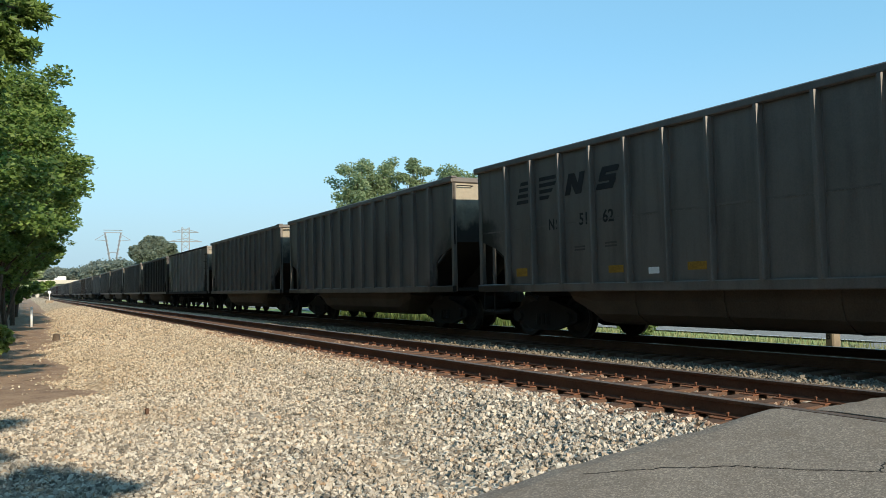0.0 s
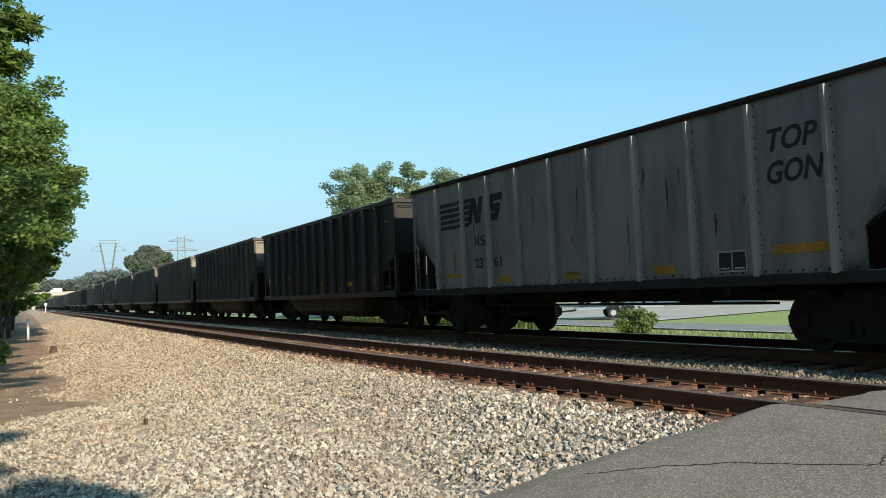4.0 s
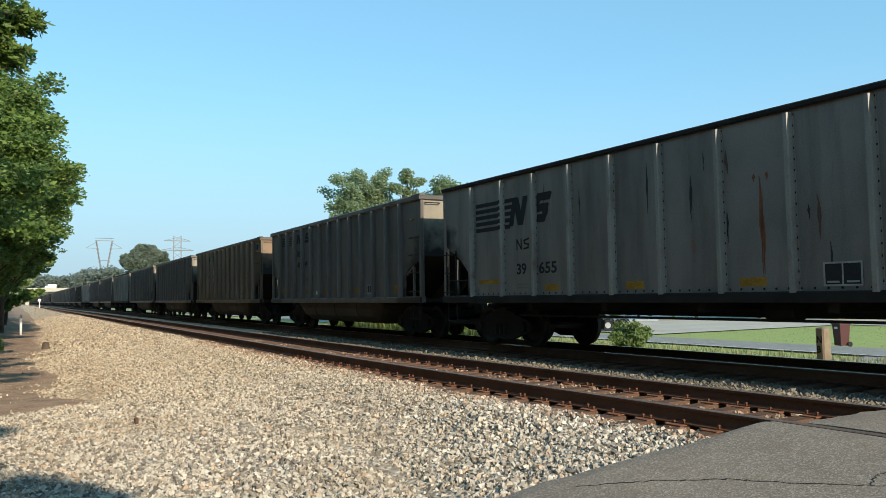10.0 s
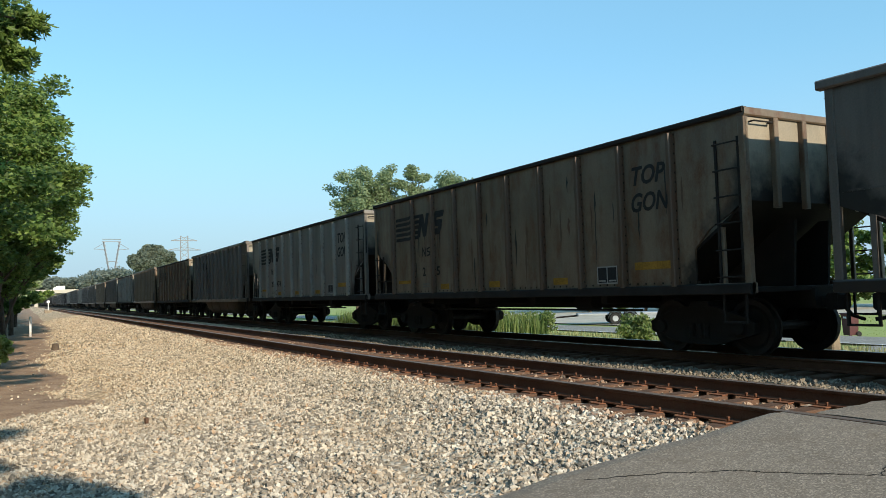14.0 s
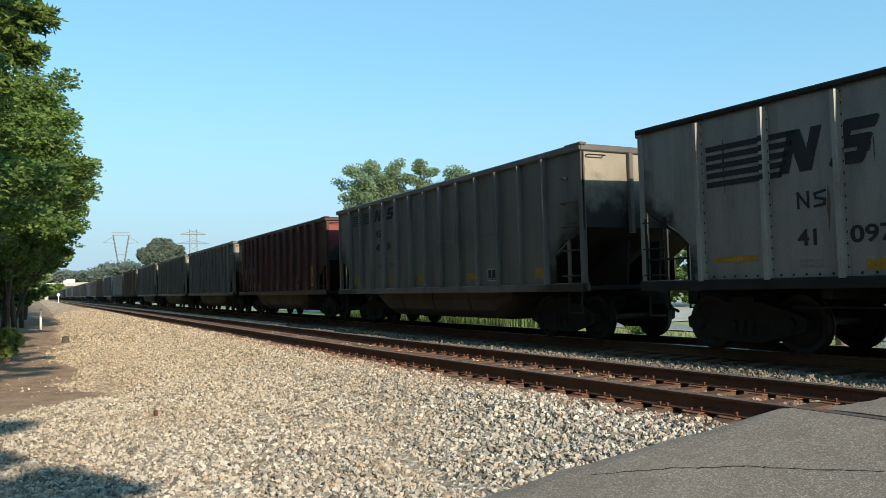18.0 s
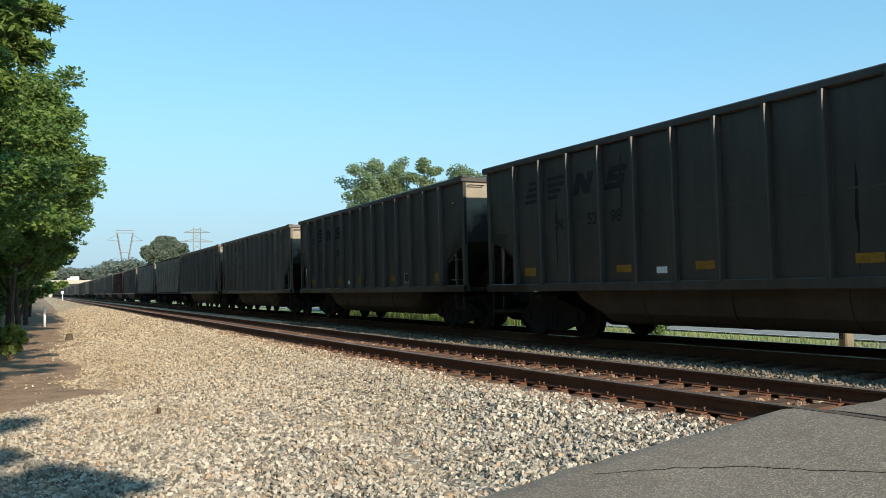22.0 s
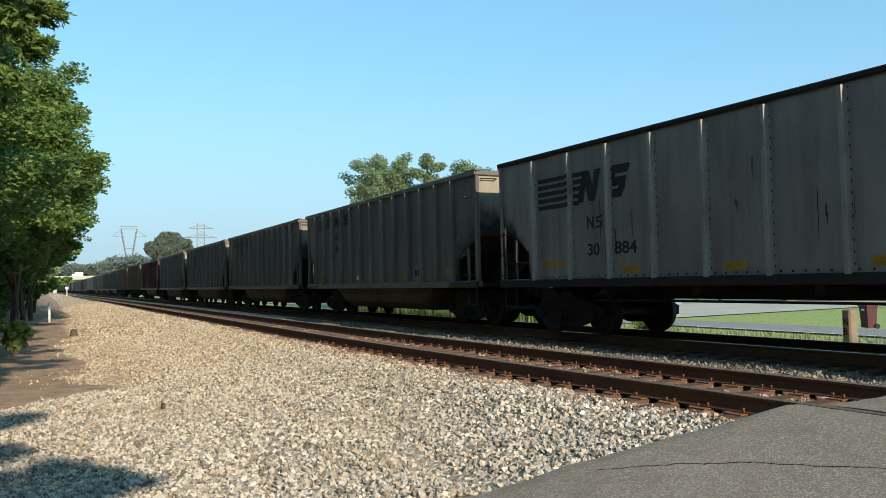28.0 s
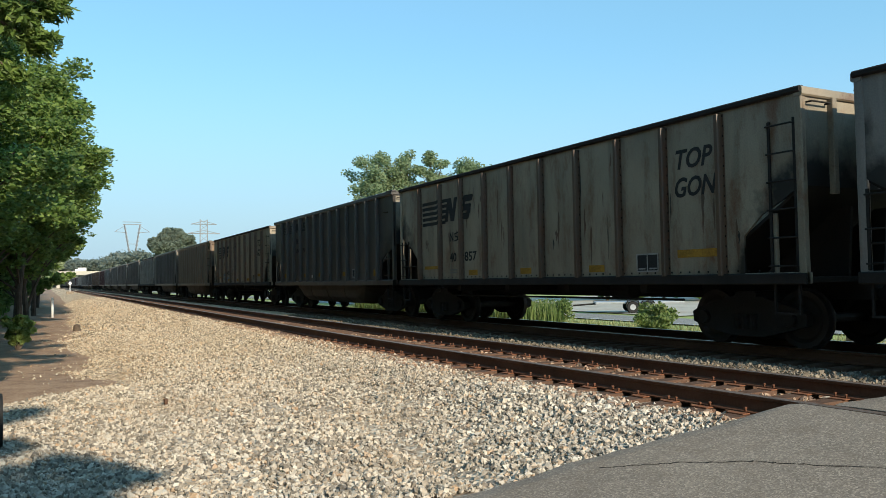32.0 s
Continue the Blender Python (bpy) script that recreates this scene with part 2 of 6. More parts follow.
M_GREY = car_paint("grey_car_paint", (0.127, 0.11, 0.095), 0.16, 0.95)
M_PALE = car_paint("pale_car_paint", (0.2, 0.181, 0.16), 0.26, 0.9)
M_RUSTY = car_paint("rusty_car_paint", (0.28, 0.235, 0.17), 0.62, 0.9, (0.13, 0.052, 0.02))
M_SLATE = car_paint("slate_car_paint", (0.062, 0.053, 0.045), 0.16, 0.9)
M_RUSTDARK = car_paint("rust_eaten_car_paint", (0.195, 0.15, 0.103), 0.8, 0.9, (0.11, 0.042, 0.014))
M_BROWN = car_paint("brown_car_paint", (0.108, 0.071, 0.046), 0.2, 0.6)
M_RIBTAN = car_paint("tan_rib_paint", (0.2, 0.145, 0.095), 0.3, 0.5)
M_BLACK = car_paint("black_car_paint", (0.017, 0.0125, 0.011), 0.12, 0.5)
# end paints: side paints made paler, sunlight on the ends put into the colour
M_LITEND = car_paint("sunlit_sooty_end_paint", (0.31, 0.27, 0.2), 0.3, 0.8, (0.16, 0.06, 0.025), 0.6, True)
M_LITBROWNEND = car_paint("sunlit_sooty_brown_end_paint", (0.22, 0.14, 0.08), 0.25, 0.6, (0.16, 0.06, 0.025), 0.6, True)
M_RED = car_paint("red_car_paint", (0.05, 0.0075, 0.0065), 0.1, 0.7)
M_LITREDEND = car_paint("sunlit_sooty_red_end_paint", (0.22, 0.036, 0.028), 0.2, 0.6, (0.16, 0.06, 0.025), 0.6, True)
M_FRAME = plain("sooty_steel", (0.019, 0.0168, 0.015), 0.8, 0.1, 0.4, 2.0)
M_TUB = plain("dusty_tub_steel", (0.058, 0.042, 0.029), 0.7, 0.0, 0.45, 0.9)
M_WHEEL = plain("wheel_steel", (0.028, 0.023, 0.02), 0.6, 0.4, 0.3, 4.0)
M_RAIL = plain("rusty_rail", (0.125, 0.054, 0.03), 0.75, 0.15, 0.35, 1.5)
M_RAILTOP = plain("rail_head", (0.3, 0.2, 0.15), 0.45, 0.6, 0.25, 2.0, 0.05)
M_SHINE = plain("polished_rail_head", (0.38, 0.36, 0.34), 0.34, 1.0, 0.1, 2.0, 0.02)
M_PLATE = plain("rusty_plate", (0.19, 0.078, 0.04), 0.85, 0.0, 0.4, 3.0)
M_TIE = plain("old_tie_wood", (0.115, 0.066, 0.044), 0.9, 0.0, 0.45, 2.0, 0.6, 30)
M_STONE = stone_mat("crushed_stone", [(0.0, (0.065, 0.056, 0.047)), (0.22, (0.2, 0.175, 0.14)), (0.5, (0.42, 0.372, 0.31)), (0.85, (0.66, 0.615, 0.535)), (1.0, (0.42, 0.27, 0.15))])
M_RUSTSTONE = stone_mat("rust_stained_stone", [(0.0, (0.10, 0.05, 0.03)), (0.5, (0.26, 0.14, 0.08)), (0.85, (0.40, 0.27, 0.18)), (1.0, (0.6, 0.5, 0.42))])
M_DUSTSTONE = stone_mat("coal_dusted_stone", [(0.0, (0.03, 0.023, 0.016)), (0.5, (0.088, 0.068, 0.046)), (0.9, (0.18, 0.147, 0.103)), (1.0, (0.28, 0.24, 0.18))])
M_RIBRUST = car_paint("rusted_rib_paint", (0.10, 0.06, 0.036), 0.75, 0.7, (0.10, 0.04, 0.018))
M_RIBPALE = car_paint("pale_rib_paint", (0.27, 0.25, 0.215), 0.5, 0.6, (0.14, 0.06, 0.03))
M_GRAVEL = gravel_mat()
M_GROUND = ground_mat()
M_ASPHALT = asphalt_mat("old_asphalt", (0.19, 0.155, 0.122), (0.29, 0.24, 0.19))
M_ROAD = asphalt_mat("road_asphalt", (0.2, 0.19, 0.172), (0.29, 0.278, 0.25))
M_CRACK = plain("crack_fill", (0.03, 0.028, 0.026), 0.95)
M_CONC = plain("concrete", (0.44, 0.41, 0.35), 0.9, 0.0, 0.2, 0.4)
M_LEAF = leaf_mat("broad_leaf", (0.075, 0.125, 0.028), (0.165, 0.265, 0.055), (0.29, 0.39, 0.1), 0.46)
# leaf green of the far row, paled to carry distance haze in its colour
M_LEAF_HAZED = leaf_mat("hazed_far_leaf", (0.22, 0.28, 0.15), (0.3, 0.37, 0.2), (0.38, 0.44, 0.24))
# slender trees beyond the train: thin haze painted in as a paler green
M_SLENDER_HAZED = leaf_mat("hazed_slender_tree_leaf", (0.2, 0.275, 0.15), (0.27, 0.35, 0.19), (0.36, 0.43, 0.24), 0.5)
# lone tree's green, with the haze greyed into it
M_LONE_HAZED = leaf_mat("hazed_lone_tree_leaf", (0.16, 0.2, 0.15), (0.19, 0.23, 0.17), (0.22, 0.26, 0.19), 0.5)
M_REED = leaf_mat("reed_leaf", (0.09, 0.14, 0.035), (0.17, 0.25, 0.07), (0.29, 0.32, 0.12), 0.45)
M_LAWN = leaf_mat("lawn_blade", (0.19, 0.26, 0.06), (0.25, 0.33, 0.085), (0.33, 0.38, 0.12), 0.45)
M_DRY = leaf_mat("dry_grass", (0.2, 0.21, 0.08), (0.31, 0.31, 0.13), (0.42, 0.39, 0.2), 0.45)
M_BARK = plain("bark", (0.10, 0.075, 0.055), 0.95, 0.0, 0.4, 3.0, 0.9, 20)
M_WHITE = plain("white_paint", (0.75, 0.75, 0.73), 0.6, 0.0, 0.1, 5.0)
M_YELLOW = plain("yellow_paint", (0.31, 0.165, 0.022), 0.75, 0.0, 0.55, 3.5)
M_MARK = plain("black_lettering", (0.02, 0.02, 0.02), 0.7, 0.0, 0.3, 5.0)
M_MARKW = plain("white_lettering", (0.3, 0.29, 0.27), 0.7, 0.0, 0.3, 5.0)
M_PATCHB = plain("blue_paint_patch", (0.12, 0.19, 0.27), 0.7, 0.0, 0.25, 3.0)
M_SKEL = plain("weathered_grey_lattice", (0.24, 0.25, 0.265), 0.7, 0.1, 0.15, 1.0)
# far wood: haze mixed into the leaf colour
M_WOOD_HAZED = leaf_mat("hazed_distant_leaf", (0.18, 0.215, 0.185), (0.2, 0.24, 0.2), (0.22, 0.26, 0.215), 0.5)
M_PATCHG = plain("grey_paint_patch", (0.175, 0.17, 0.155), 0.7, 0.0, 0.25, 3.0)
M_DRIP = plain("tar_drip", (0.012, 0.011, 0.01), 0.5, 0.0, 0.3, 3.0)
M_GALV = plain("galvanised_steel", (0.36, 0.38, 0.40), 0.55, 0.5, 0.15, 1.0)
M_CARBODY = plain("dark_blue_car_paint", (0.018, 0.02, 0.028), 0.15, 0.3, 0.1, 1.0, 0.0)
M_GLASS = plain("dark_window", (0.02, 0.025, 0.03), 0.05, 0.0, 0.1, 1.0, 0.0)
M_TYRE = plain("tyre_rubber", (0.022, 0.022, 0.022), 0.85)
M_BIN = plain("maroon_plastic", (0.065, 0.011, 0.014), 0.5, 0.0, 0.15, 3.0)
M_POSTW = plain("weathered_concrete_post", (0.23, 0.185, 0.135), 0.95, 0.0, 0.3, 3.0, 0.5)
M_LAMP = plain("headlamp_glass", (0.75, 0.77, 0.8), 0.1, 0.2, 0.05)


# ---- mesh building ----
class Mesh:
    """Gathers pieces of one part; every piece has real thickness."""

    def __init__(self):
        self.v, self.f = [], []

    def add(self, verts, faces):
        o = len(self.v)
        self.v += [tuple(p) for p in verts]
        self.f += [tuple(i + o for i in q) for q in faces]
        return self

    def box(self, x0, x1, y0, y1, z0, z1, c=0.0):
        """Box between the limits; c bevels the four edges along its longest side."""
        if c <= 0:
            v = [(x, y, z) for z in (z0, z1) for y in (y0, y1) for x in (x0, x1)]
            return self.add(v, [(0, 2, 3, 1), (4, 5, 7, 6), (0, 1, 5, 4), (2, 6, 7, 3), (0, 4, 6, 2), (1, 3, 7, 5)])
        d = (x1 - x0, y1 - y0, z1 - z0)
        k = d.index(max(d))
        a, b = [i for i in range(3) if i != k]
        lo, hi = (x0, y0, z0), (x1, y1, z1)
        ring = [(lo[a] + c, lo[b]), (hi[a] - c, lo[b]), (hi[a], lo[b] + c), (hi[a], hi[b] - c), (hi[a] - c, hi[b]), (lo[a] + c, hi[b]), (lo[a], hi[b] - c), (lo[a], lo[b] + c)]
        v = []
        for e in (lo[k], hi[k]):
            for p, q in ring:
                w = [0, 0, 0]
                w[a], w[b], w[k] = p, q, e
                v.append(w)
        flip = k == 1
        f = [tuple(range(7, -1, -1)), tuple(range(8, 16))] + [(i, (i + 1) % 8, 8 + (i + 1) % 8, 8 + i) for i in range(8)]
        return self.add(v, [q[::-1] for q in f] if flip else f)

    def prism(self, poly, axis, a, b):
        """Polygon (two coordinates of the other axes, in order) pushed from a to b along the axis."""
        n = len(poly)
        v = []
        for e in (a, b):
            for p, q in poly:
                w = [p, q]
                w.insert(axis, e)
                v.append(w)
        area = sum(poly[i][0] * poly[(i + 1) % n][1] - poly[(i + 1) % n][0] * poly[i][1] for i in range(n))
        f = [tuple(range(n - 1, -1, -1)), tuple(range(n, 2 * n))] + [(i, (i + 1) % n, n + (i + 1) % n, n + i) for i in range(n)]
        if (area < 0) ^ (axis == 1) ^ (b < a):
            f = [q[::-1] for q in f]
        return self.add(v, f)

    def lathe(self, prof, axis, c, n=20):
        """Profile (radius, along) turned about the axis through c."""
        v, f, m = [], [], len(prof)
        for i in range(n):
            t = 2 * math.pi * i / n
            for r, s in prof:
                w = [c[0], c[1], c[2]]
                p, q = [k for k in range(3) if k != axis]
                w[axis] += s
                w[p] += r * math.cos(t)
                w[q] += r * math.sin(t)
                v.append(w)
        for i in range(n):
            j = (i + 1) % n
            for k in range(m - 1):
                f.append((i * m + k, j * m + k, j * m + k + 1, i * m + k + 1))
        return self.add(v, [q[::-1] for q in f] if axis == 1 else f)

    def rod(self, a, b, r, n=6, r2=None):
        a, b = Vector(a), Vector(b)
        d = (b - a).normalized()
        s = d.orthogonal().normalized()
        u = d.cross(s)
        v = []
        for p, q in ((a, r), (b, r if r2 is None else r2)):
            v += [p + q * (math.cos(2 * math.pi * i / n) * s + math.sin(2 * math.pi * i / n) * u) for i in range(n)]
        f = [(i, (i + 1) % n, n + (i + 1) % n, n + i) for i in range(n)] + [tuple(range(n - 1, -1, -1)), tuple(range(n, 2 * n))]
        return self.add(v, f)

    def loft(self, rings, caps=True):
        """Skin over rings of equal length."""
        n = len(rings[0])
        v = [p for r in rings for p in r]
        f = []
        for k in range(len(rings) - 1):
            for i in range(n):
                j = (i + 1) % n
                f.append((k * n + i, k * n + j, (k + 1) * n + j, (k + 1) * n + i))
        if caps:
            f += [tuple(range(n - 1, -1, -1)), tuple(range((len(rings) - 1) * n, len(rings) * n))]
        return self.add(v, f)

    def done(self, name):
        me = bpy.data.meshes.new(name)
        me.from_pydata([tuple(p) for p in self.v], [], self.f)
        me.update()
        return me


def part(name, mesh, material, parent=None, label="", smooth=False, at=None):
    """Links a mesh as one object, under its thing if a parent is given."""
    me = mesh.done(name) if isinstance(mesh, Mesh) else mesh
    if material and not me.materials:
        me.materials.append(material)
    if smooth:
        me.polygons.foreach_set("use_smooth", [True] * len(me.polygons))
    ob = new(name, me)
    if parent:
        ob.parent = parent
    if at is not None:
        ob.matrix_basis = at
    if label:
        ob["label"] = label
    return ob


def thing(name, label, category, at=None, group="", kind=""):
    ob = new(name)
    if at is not None:
        ob.matrix_basis = at
    return tagged(ob, label, category, group, kind)


def array_mesh(name, verts, faces, material):
    """Mesh from numpy arrays of vertices and equal-sized faces."""
    me = bpy.data.meshes.new(name)
    k = faces.shape[1]
    me.vertices.add(len(verts))
    me.vertices.foreach_set("co", np.ascontiguousarray(verts, dtype=np.float32).ravel())
    me.loops.add(faces.size)
    me.loops.foreach_set("vertex_index", np.ascontiguousarray(faces, dtype=np.int32).ravel())
    me.polygons.add(len(faces))
    me.polygons.foreach_set("loop_start", np.arange(0, faces.size, k, dtype=np.int32))
    me.polygons.foreach_set("loop_total", np.full(len(faces), k, dtype=np.int32))
    me.update(calc_edges=True)
    me.validate()
    me.shade_flat()
    me.materials.append(material)
    return me


def bend_np(y):
    c = np.clip(y, BEND_A, BEND_B)
    return BEND * (c - 12) ** 2 + 2 * BEND * (BEND_B - 12) * np.clip(y - BEND_B, 0, None) + 2 * BEND * (BEND_A - 12) * np.clip(y - BEND_A, None, 0)


def letters(text, size, material, extrude=0.002, name="lettering", shear=0.0, space=1.0, wide=1.0):
    """Flat raised lettering as a mesh, reading along x."""
    cu = bpy.data.curves.new(name, "FONT")
    cu.body, cu.size, cu.extrude, cu.shear, cu.space_character, cu.resolution_u, cu.offset = text, size, extrude, shear, space, 3, 0.022 * size
    tmp = bpy.data.objects.new(name, cu)
    me = bpy.data.meshes.new_from_object(tmp)
    bpy.data.objects.remove(tmp)
    bpy.data.curves.remove(cu)
    if wide != 1.0:
        me.transform(Matrix.Diagonal((wide, 1, 1, 1)))
    me.materials.clear()
    me.materials.append(material)
    return me


# ---- ground, ballast, roads ----
def ballast_z(u):
    """Height of the ballast surface at u metres right of the line's shift."""
    pts = ((-6.0, -0.62), (-2.0, -0.56), (1.5, -0.52), (3.2, -0.46), (4.2, -0.36), (4.85, -0.225), (5.5, -0.195), (5.68, -0.235), (7.75, -0.235), (8.05, -0.2), (9.3, -0.2), (9.5, -0.24), (12.4, -0.24), (12.9, -0.24), (14.2, -0.72))
    for (a, p), (b, q) in zip(pts, pts[1:]):
        if u <= b:
            return p + (q - p) * max(0, u - a) / (b - a)
    return pts[-1][1]


def steps(*runs):
    out = []
    for a, b, d in runs:
        out += list(np.arange(a, b, d))
    return out + [runs[-1][1]]


def sheet(name, us, ys, height, material, kind="structure", label="", category="", left=None):
    """A ground sheet that follows the line; height(u, y)."""
    v = []
    for y in ys:
        for u in us:
            w = max(u, left(y)) if left else u
            v.append((w + bend(y), y, height(w, y)))
    n = len(us)
    f = [(j * n + i, j * n + i + 1, (j + 1) * n + i + 1, (j + 1) * n + i) for j in range(len(ys) - 1) for i in range(n - 1)]
    me = bpy.data.meshes.new(name)
    me.from_pydata(v, [], f)
    me.materials.append(material)
    me.polygons.foreach_set("use_smooth", [True] * len(me.polygons))
    return tagged(new(name, me), label, category, "", kind)


def far_ground(u, y):
    rough = 0.06 * noise.noise(Vector((u * 0.6, y * 0.35, 0))) if abs(u) < 60 and abs(y) < 160 else 0
    if u < 2:
        z = -0.72 - 0.05 * min(6, max(0, -u)) * 0.3 + rough
    else:
        d = min(1, max(0, (u - 15.5) / 10))
        z = -0.72 - 0.62 * d * d * (3 - 2 * d) + rough * 0.3
    return z


G_US = [-4000, -1500, -500, -160, -60] + list(np.arange(-30, 40, 0.8)) + [45, 60, 100, 200, 500, 1500, 4000]
G_YS = [-4000, -1500, -700, -300, -120, -60] + list(np.arange(-30, 100, 1.2)) + [110, 130, 170, 250, 400, 700, 1500, 4500]
sheet("ground", G_US, G_YS, far_ground, M_GROUND, "structure", "dry brown soil on one side, rough green grass on the other", "ground")


def gravel_left(y):
    """Left edge of the gravel: wide in the open apron, narrower along the trees."""
    wob = 0.25 * noise.noise(Vector((0, y * 0.5, 3))) + 0.28 * noise.noise(Vector((4, y * 1.7, 3)))
    if y < 11:
        return -5.5
    if y < 14:
        return -5.5 + (y - 11) * 2.2 + wob
    if y < 26:
        return 1.1 - 0.028 * (y - 14) + wob
    return min(2.0, 0.76 + 0.03 * (y - 26)) + wob


def ballast_h(u, y):
    z = ballast_z(u)
    if u > 0.8 and -6.5 < y < 4.5:
        z -= 0.16
    d = min(1, max(0, (u - gravel_left(y)) / 1.3))
    z = -0.76 + (z + 0.76) * d * d * (3 - 2 * d) if u < 3 else z
    return z + 0.012 * noise.noise(Vector((u * 2.2, y * 2.2, 1))) + (0.045 * noise.noise(Vector((u * 0.75, y * 0.6, 7))) + (0.07 * noise.noise(Vector((u * 0.9, y * 0.42, 17))) + 0.04 * noise.noise(Vector((u * 2.4, y * 1.1, 27))) if u < 4.6 else 0))


B_US = [-5.5, -4.5, -3.5, -2.5, -1.8, -1.2, -0.6, 0, 0.6, 1.2, 1.8, 2.4, 3, 3.5, 4, 4.4, 4.8, 5.1, 5.4, 6.5, 7.5, 8.2, 8.8, 9.5, 10.5, 12, 12.5, 13, 13.6, 14.2]
B_YS = steps((-640, -40, 40), (-40, 2, 2), (2, 30, 0.35), (30, 80, 1.5), (80, 1100, 30))
sheet("ballast_bed", B_US, B_YS, ballast_h, M_GRAVEL, "structure", "pale grey crushed-stone ballast under two tracks", "ballast", gravel_left)


# ---- tracks ----
def rail_mesh(u, head_mat):
    prof = [(-0.07, -0.17), (0.07, -0.17), (0.07, -0.158), (0.012, -0.14), (0.009, -0.045), (0.034, -0.035), (0.036, -0.008), (0.028, 0), (-0.028, 0), (-0.036, -0.008), (-0.034, -0.035), (-0.009, -0.045), (-0.012, -0.14), (-0.07, -0.158)]
    ys = steps((-640, -40, 60), (-40, -10, 5), (-10, 30, 1.0), (30, 1100, 60))
    v, f, n = [], [], len(prof)
    for y in ys:
        v += [(bend(y) + u + p, y, z) for p, z in prof]
    for j in range(len(ys) - 1):
        for i in range(n):
            k = (i + 1) % n
            f.append((j * n + i, (j + 1) * n + i, (j + 1) * n + k, j * n + k))
    me = bpy.data.meshes.new("rail")
    me.from_pydata(v, [], f)
    me.materials.append(M_RAIL)
    me.materials.append(head_mat)
    for i, p in enumerate(me.polygons):
        if i % n in (6, 7, 8):
            p.material_index = 1
    return me


TIE_STEP = 0.43


def build_track(name, label, u0, head_mat, tie_range, spike_range):
    tr = thing(name, label, "railway track", kind="structure")
    for u in (u0, u0 + GAUGE):
        part("rail", rail_mesh(u, head_mat), None, tr)
    rnd = random.Random(u0)
    tie = Mesh().box(-1.28, 1.28, -0.105, 0.105, -0.34, -0.176, 0.012).done("tie")
    tie.materials.append(M_TIE)
    plate = Mesh().box(-0.17, 0.17, -0.095, 0.095, -0.178, -0.166, 0.004).done("tie_plate")
    plate.materials.append(M_PLATE)
    sp = Mesh().box(-0.009, 0.009, -0.009, 0.009, -0.17, -0.145).add([(-0.016, -0.013, -0.145), (0.016, -0.013, -0.145), (0.016, 0.013, -0.145), (-0.016, 0.013, -0.145), (-0.011, -0.009, -0.132), (0.011, -0.009, -0.132), (0.011, 0.009, -0.132), (-0.011, 0.009, -0.132)], [(3, 2, 1, 0), (4, 5, 6, 7), (0, 1, 5, 4), (1, 2, 6, 5), (2, 3, 7, 6), (3, 0, 4, 7)]).done("spike")
    sp.materials.append(M_RAIL)
    rest = Mesh()
    mid = u0 + GAUGE / 2
    k0, k1 = int(-640 / TIE_STEP), int(500 / TIE_STEP)
    for k in range(k0, k1):
        y = k * TIE_STEP
        x = bend(y) + mid + rnd.uniform(-0.05, 0.05)
        turn = bend_turn(y) + rnd.uniform(-1.2, 1.2)
        if tie_range[0] <= y <= tie_range[1]:
            part("tie", tie, None, tr, at=pose(x, y, rnd.uniform(-0.008, 0), 0, 0, turn))
            if spike_range[0] <= y <= spike_range[1]:
                for u in (u0, u0 + GAUGE):
                    part("tie_plate", plate, None, tr, at=pose(bend(y) + u, y, 0, 0, 0, turn))
                    for s in (-1, 1):
                        for q in (-0.055, 0.06):
                            if rnd.random() < 0.82:
                                part("spike", sp, None, tr, at=pose(bend(y) + u + s * 0.083, y + q, rnd.uniform(-0.004, 0.022), 0, rnd.uniform(-6, 6), turn))
        elif -120 < y < 200:
            rest.box(x - 1.28, x + 1.28, y - 0.105, y + 0.105, -0.34, -0.178)
    ob = part("ties", rest, M_TIE, tr)
    tagged(ob, kind="stuff")
    return tr


build_track("near_track", "rusty steel rails spiked to weathered wooden ties", NEAR_RAIL, M_RAILTOP, (3, 50), (5, 17))
build_track("far_track", "steel rails with polished heads on wooden ties, under the train", NEAR_RAIL + SPACING, M_SHINE, (3, 40), (99, 99))


